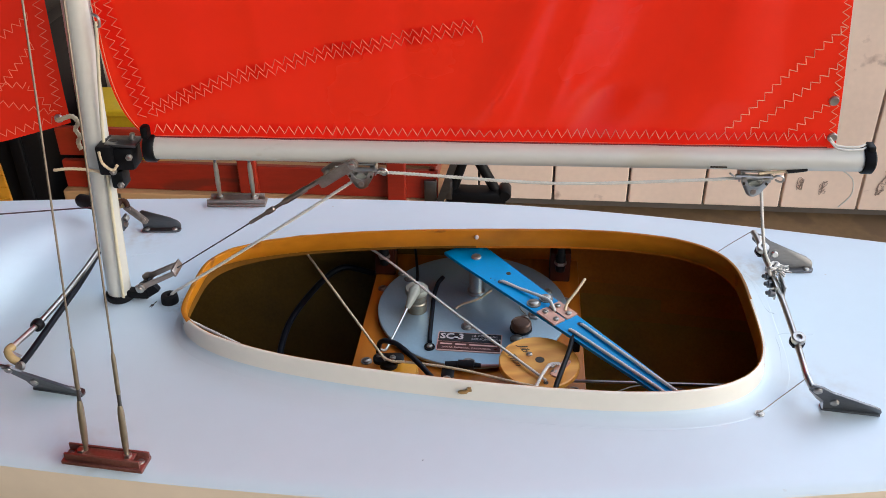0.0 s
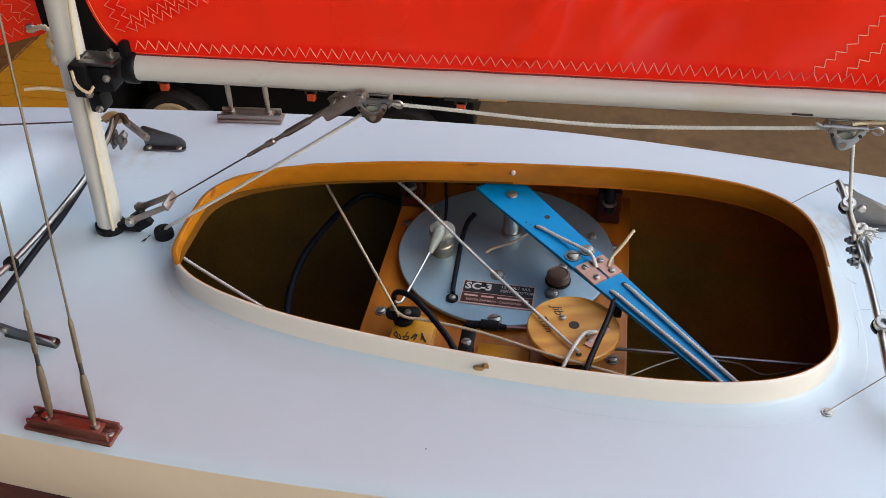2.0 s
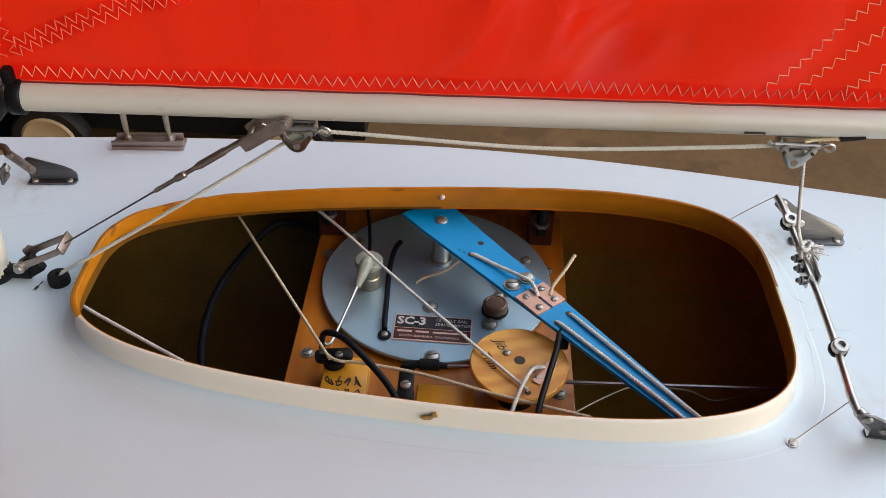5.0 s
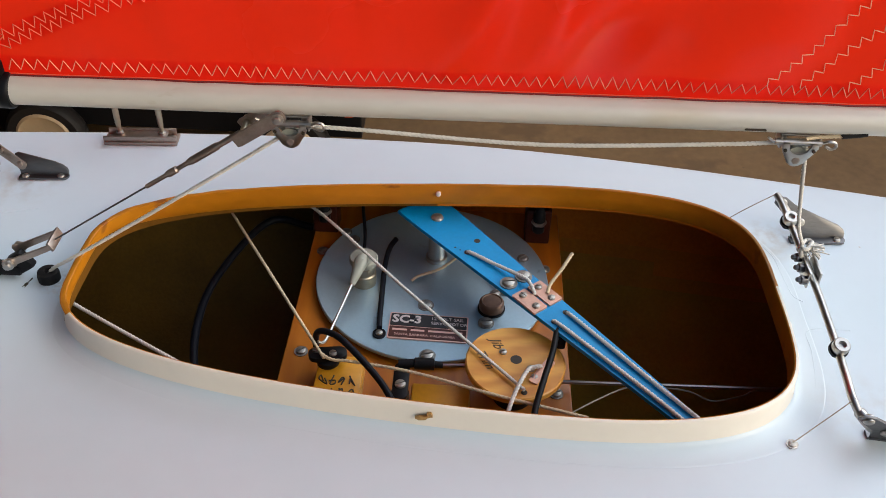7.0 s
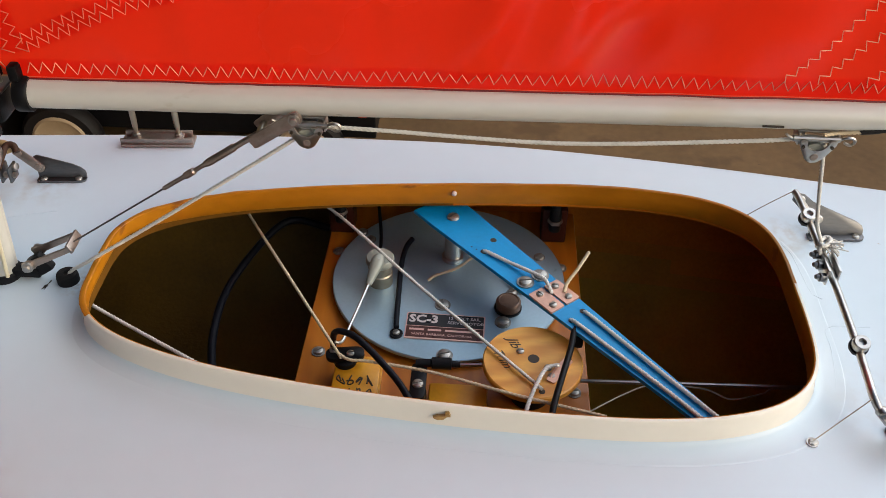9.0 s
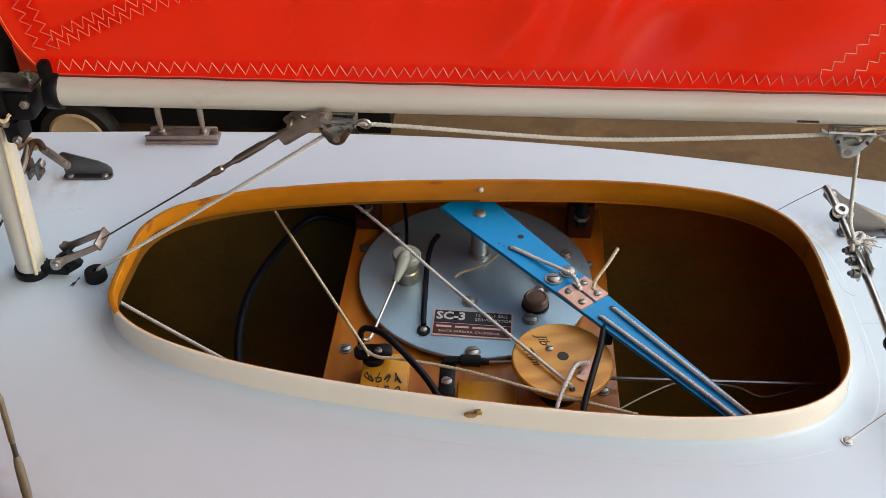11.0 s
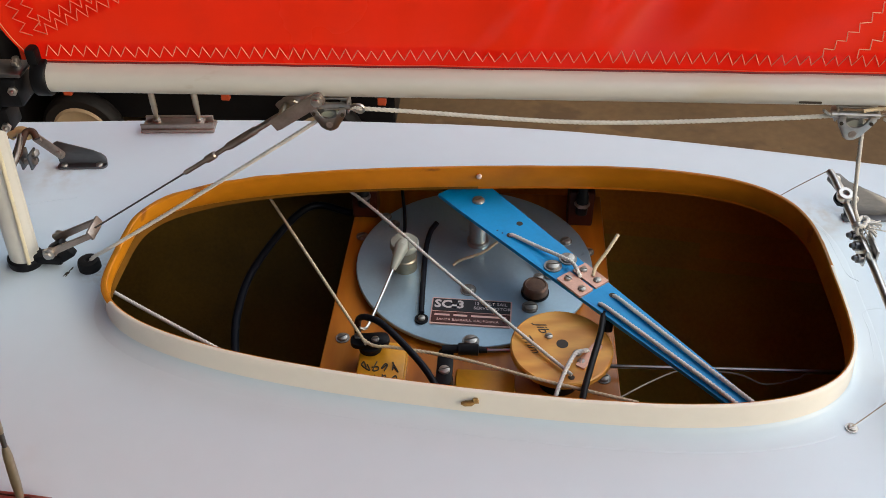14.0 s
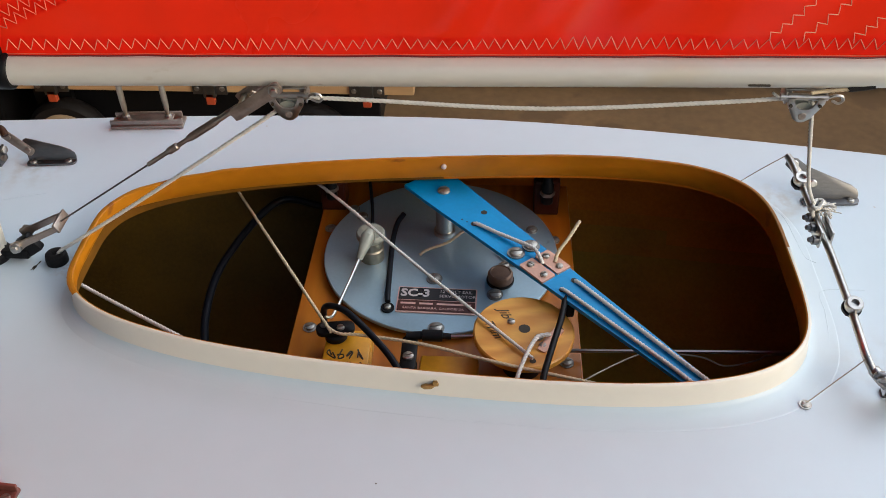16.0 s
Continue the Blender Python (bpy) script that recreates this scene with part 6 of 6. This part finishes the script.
# ---- behind and below the boat ----
def wagon():
    w = thing("garden_wagon", (-0.7, 1.8, FLOOR), "red slatted wagon with a pine bed and cream wheel rims", "wagon")
    part("bed", box(bmesh.new(), (-0.625, 1.80, -0.8440), (0.97, 0.40, 0.030), 0.003), WAGONW, w, "pale pine bed edge", smooth=False)
    for x in (-0.25, -0.62, -1.0):
        part("post", box(bmesh.new(), (x - 0.005, 1.607, -0.742), (0.045, 0.022, 0.19), 0.003), REDP, w, smooth=False)
        b = part("socket", box(bmesh.new(), (x, 1.592, -0.846), (0.030, 0.012, 0.040), 0.002), PLATE, w, "galvanised stake socket", smooth=False)
        for sx in (-0.028, 0.028):
            part("flange", box(bmesh.new(), (x + sx, 1.597, -0.846), (0.026, 0.004, 0.032), 0.001), PLATE, w, smooth=False)
        for sx in (-0.03, 0.03):
            put_mesh("bolt", SCREW_M, b, frame_on((x + sx, 1.5945, -0.846), (0, -1, 0)) @ Matrix.Diagonal((2.6, 2.6, 2.6, 1)))
        part("stake_foot", box(bmesh.new(), (x, 1.594, -0.870), (0.020, 0.016, 0.030), 0.002), ORANGEP, w, "orange stake foot", smooth=False)
    for z in (-0.790, -0.700):
        part("rail", box(bmesh.new(), (-0.63, 1.628, z), (0.95, 0.018, 0.075), 0.003), REDP, w, "red painted side rail", smooth=False)
        part("rail", box(bmesh.new(), (-0.63, 1.985, z), (0.95, 0.018, 0.075), 0.003), REDP, w, "red painted side rail", smooth=False)
        part("end_rail", box(bmesh.new(), (-0.17, 1.80, z), (0.018, 0.36, 0.075), 0.003), REDP, w, "red painted end rail", smooth=False)
    # added black box, fills the space under the bed
    part("underbed_box", box(bmesh.new(), (-0.66, 1.80, -0.92), (0.86, 0.26, 0.15), 0.004), BLACKP, w, "black box filling the space under the bed", smooth=False)
    for x in (-1.0, -0.40):
        part("axle", box(bmesh.new(), (x, 1.82, -0.93), (0.03, 0.34, 0.17), 0.003), BLACKP, w, smooth=False)
        for y in (1.625, 1.975):
            mw = frame_on((x, y, -1.0), (0, 1 if y > 1.8 else -1, 0))
            t = part("tyre", lathe(bmesh.new(), [(0.070, -0.022), (0.090, -0.024), (0.099, -0.014), (0.100, 0.0), (0.099, 0.014), (0.090, 0.024), (0.070, 0.022)], mw, n=40), RUBBER, w)
            part("rim", lathe(bmesh.new(), [(0.0705, 0.006), (0.0705, 0.022), (0.064, 0.026), (0.056, 0.022), (0.024, 0.024), (0.02, 0.030), (0.0, 0.031)], mw, n=40), CREAMR, t, "cream wheel rim")
    crate = thing("yellow_crate", (-1.02, 1.83, -0.829), "small lemon yellow plastic crate standing in the wagon", "crate")
    part("body", box(bmesh.new(), (-1.02, 1.83, -0.754), (0.15, 0.14, 0.15), 0.008), LEMON, crate, smooth=False)
    part("rim", box(bmesh.new(), (-1.02, 1.83, -0.682), (0.166, 0.156, 0.020), 0.005), LEMON, crate, smooth=False)
    # black box added to fill the unlit gap left of the wagon
    void = thing("void_box", (-1.60, 1.80, FLOOR), "black box put in for the dark void beside the wagon", "storage bin")
    part("body", prism(bmesh.new(), [(-1.98, 1.62), (-1.15, 1.62), (-1.15, 2.06), (-1.98, 2.06)], FLOOR, -0.46, None, 0.012), BLACKP, void)
    part("lid", prism(bmesh.new(), [(-2.0, 1.60), (-1.135, 1.60), (-1.135, 2.065), (-2.0, 2.065)], -0.459, -0.425, None, 0.010), BLACKP, void)
    for x in np.arange(-1.85, -1.2, 0.16):
        part("rib", box(bmesh.new(), (x, 1.614, -0.78), (0.03, 0.016, 0.60), 0.005), BLACKP, void)
    h = thing("wagon_handle", (-0.05, 1.62, -0.84), "black plastic wagon pull bracket on the bed end", "handle")
    part("yoke", box(bmesh.new(), (-0.060, 1.63, -0.815), (0.150, 0.05, 0.030), 0.007), BLACKP, h)
    part("yoke_end", lathe(bmesh.new(), [(0.013, -0.026), (0.016, -0.021), (0.016, 0.021), (0.013, 0.026)], frame_on((0.010, 1.63, -0.806), (0, 1, 0)), n=20), BLACKP, h)
    for a, b, r in (((-0.118, -0.800), (-0.084, -0.690), 0.014), ((-0.014, -0.800), (-0.074, -0.690), 0.013)):
        part("strut", tube(bmesh.new(), [(a[0], 1.63, a[1]), (b[0], 1.63, b[1])], r, n=10), BLACKP, h)
    part("crossbar", box(bmesh.new(), (-0.080, 1.63, -0.690), (0.06, 0.03, 0.022), 0.004), BLACKP, h)
    part("flat_bar", prism(bmesh.new(), [(-0.158, -0.826), (-0.140, -0.826), (-0.096, -0.690), (-0.114, -0.690)], -1.602, -1.596, Matrix.Rotation(radians(90), 4, "X")), PLATE, h, "grey steel flat bar", smooth=False)
    part("plate", box(bmesh.new(), (-0.172, 1.61, -0.800), (0.030, 0.012, 0.060), 0.002), PLATE, h, "galvanised corner plate")
    part("plate", box(bmesh.new(), (-0.128, 1.61, -0.795), (0.020, 0.012, 0.050), 0.002), PLATE, h, "galvanised corner plate")


def yellow_bench():
    b = thing("yellow_workbench", (-1.4, 1.3, FLOOR), "yellow painted bench with a grooved brown wooden top", "workbench")
    top = [(-1.75, 1.06), (-0.900, 1.06), (-1.195, 1.505), (-1.75, 1.505)]
    part("body", prism(bmesh.new(), top, -0.78, -0.700, None, 0.004), YPLAST, b, "yellow painted body", smooth=False)
    for x, y in ((-1.68, 1.12), (-0.97, 1.11), (-1.68, 1.44), (-1.20, 1.44)):
        part("leg", prism(bmesh.new(), [(x - 0.03, y - 0.03), (x + 0.03, y - 0.03), (x + 0.03, y + 0.03), (x - 0.03, y + 0.03)], FLOOR, -0.778, None, 0.004), YPLAST, b, smooth=False)
    for y0, y1 in ((1.262, 1.312), (1.315, 1.362), (1.422, 1.458), (1.461, 1.497)):
        part("top_board", prism(bmesh.new(), [(-1.72, y0), (-1.222, y0), (-1.222, y1), (-1.72, y1)], -0.7005, -0.690, None, 0.002), OAK, b, "brown grooved top board", smooth=False)
    for y0, y1 in ((1.066, 1.112), (1.115, 1.161), (1.164, 1.210), (1.213, 1.259), (1.262, 1.312), (1.315, 1.362), (1.365, 1.419), (1.422, 1.458), (1.461, 1.497)):
        x0, e0, e1 = -1.72 if y1 < 1.26 else -1.219, -0.900 - (y0 - 1.06) * 0.663 - 0.004, -0.900 - (y1 - 1.06) * 0.663 - 0.004
        part("yellow_board", prism(bmesh.new(), [(x0, y0), (e0, y0), (e1, y1), (x0, y1)], -0.7005, -0.692, None, 0.0015), YPLAST, b, "yellow painted board", smooth=False)
    part("top_board", box(bmesh.new(), (-1.580, 1.392, -0.6955), (0.28, 0.056, 0.011), 0.002), OAK, b, smooth=False)
    part("top_board", box(bmesh.new(), (-1.270, 1.392, -0.6955), (0.095, 0.056, 0.011), 0.002), OAK, b, smooth=False)
    part("slot_floor", box(bmesh.new(), (-1.380, 1.392, -0.6975), (0.112, 0.046, 0.004), 0.0005), POSTW, b, "dark slot in the top", smooth=False)
    for c, size in (((-1.380, 1.366, -0.690), (0.125, 0.008, 0.006)), ((-1.380, 1.418, -0.690), (0.125, 0.008, 0.006)), ((-1.3215, 1.392, -0.690), (0.008, 0.046, 0.006)), ((-1.4385, 1.392, -0.690), (0.008, 0.046, 0.006))):
        part("slot_rim", box(bmesh.new(), c, size, 0.001), BLACKP, b)


def stand():
    top = -0.390
    s = thing("boat_stand", (0.02, 0.03, top), "red-brown wooden stand with splayed legs that carries the hull", "boat stand")
    for x, side in ((-0.213, -1), (0.265, 1)):
        a, b = Vector((x, -0.002, -0.150)), Vector((x + 0.103 * side, 0.050, top + 0.004))
        part("leg", box(bmesh.new(), (0, 0, 0), (0.030, 0.030, (b - a).length), 0.002, frame_on((a + b) / 2, b - a)), LEGW, s, smooth=False)
        part("cross_piece", box(bmesh.new(), (x, 0.020, -0.146), (0.026, 0.09, 0.046), 0.002), LEGW, s, smooth=False)
        part("pad", box(bmesh.new(), (x, 0.004, -0.1205), (0.03, 0.07, 0.008), 0.002), RUBBER, s)
    part("top_rail", box(bmesh.new(), (0.026, 0.040, -0.150), (0.452, 0.018, 0.030), 0.002), LEGW, s, smooth=False)
    m = frame_on((-0.47, 0.070, -0.35), (1, 0.05, 0.0))
    roll = thing("yellow_roll", (-0.45, 0.08, -0.39), "yellow and red-brown rolled bag beside the stand", "bag")
    part("cover", lathe(bmesh.new(), [(0.042, -0.10), (0.048, -0.09), (0.048, 0.07), (0.046, 0.075)], m, n=32), YPLAST, roll)
    part("end", lathe(bmesh.new(), [(0.045, 0.072), (0.040, 0.085), (0.02, 0.13), (0.004, 0.135)], m, n=32), POSTW, roll)
    table = box(bmesh.new(), (-0.045, 0.10, -0.395), (1.19, 0.34, 0.010), 0.002)
    solo("pale_board", table, GREYC, "pale grey board under the boat", "board", smooth=False)
    part_legs = thing("trestle", (-0.34, 0.10, FLOOR), "plain wooden trestle under the pale grey board", "trestle")
    for x in (-0.58, 0.48):
        for y in (-0.03, 0.23):
            part("leg", box(bmesh.new(), (x, y, (FLOOR - 0.40) / 2), (0.03, 0.03, -FLOOR - 0.40), 0.002), LEGW, part_legs, smooth=False)


yacht()
spars()
sails()
deck_gear()
winch()
winch_arm()
cockpit_gear()
wagon()
yellow_bench()
stand()
setting()
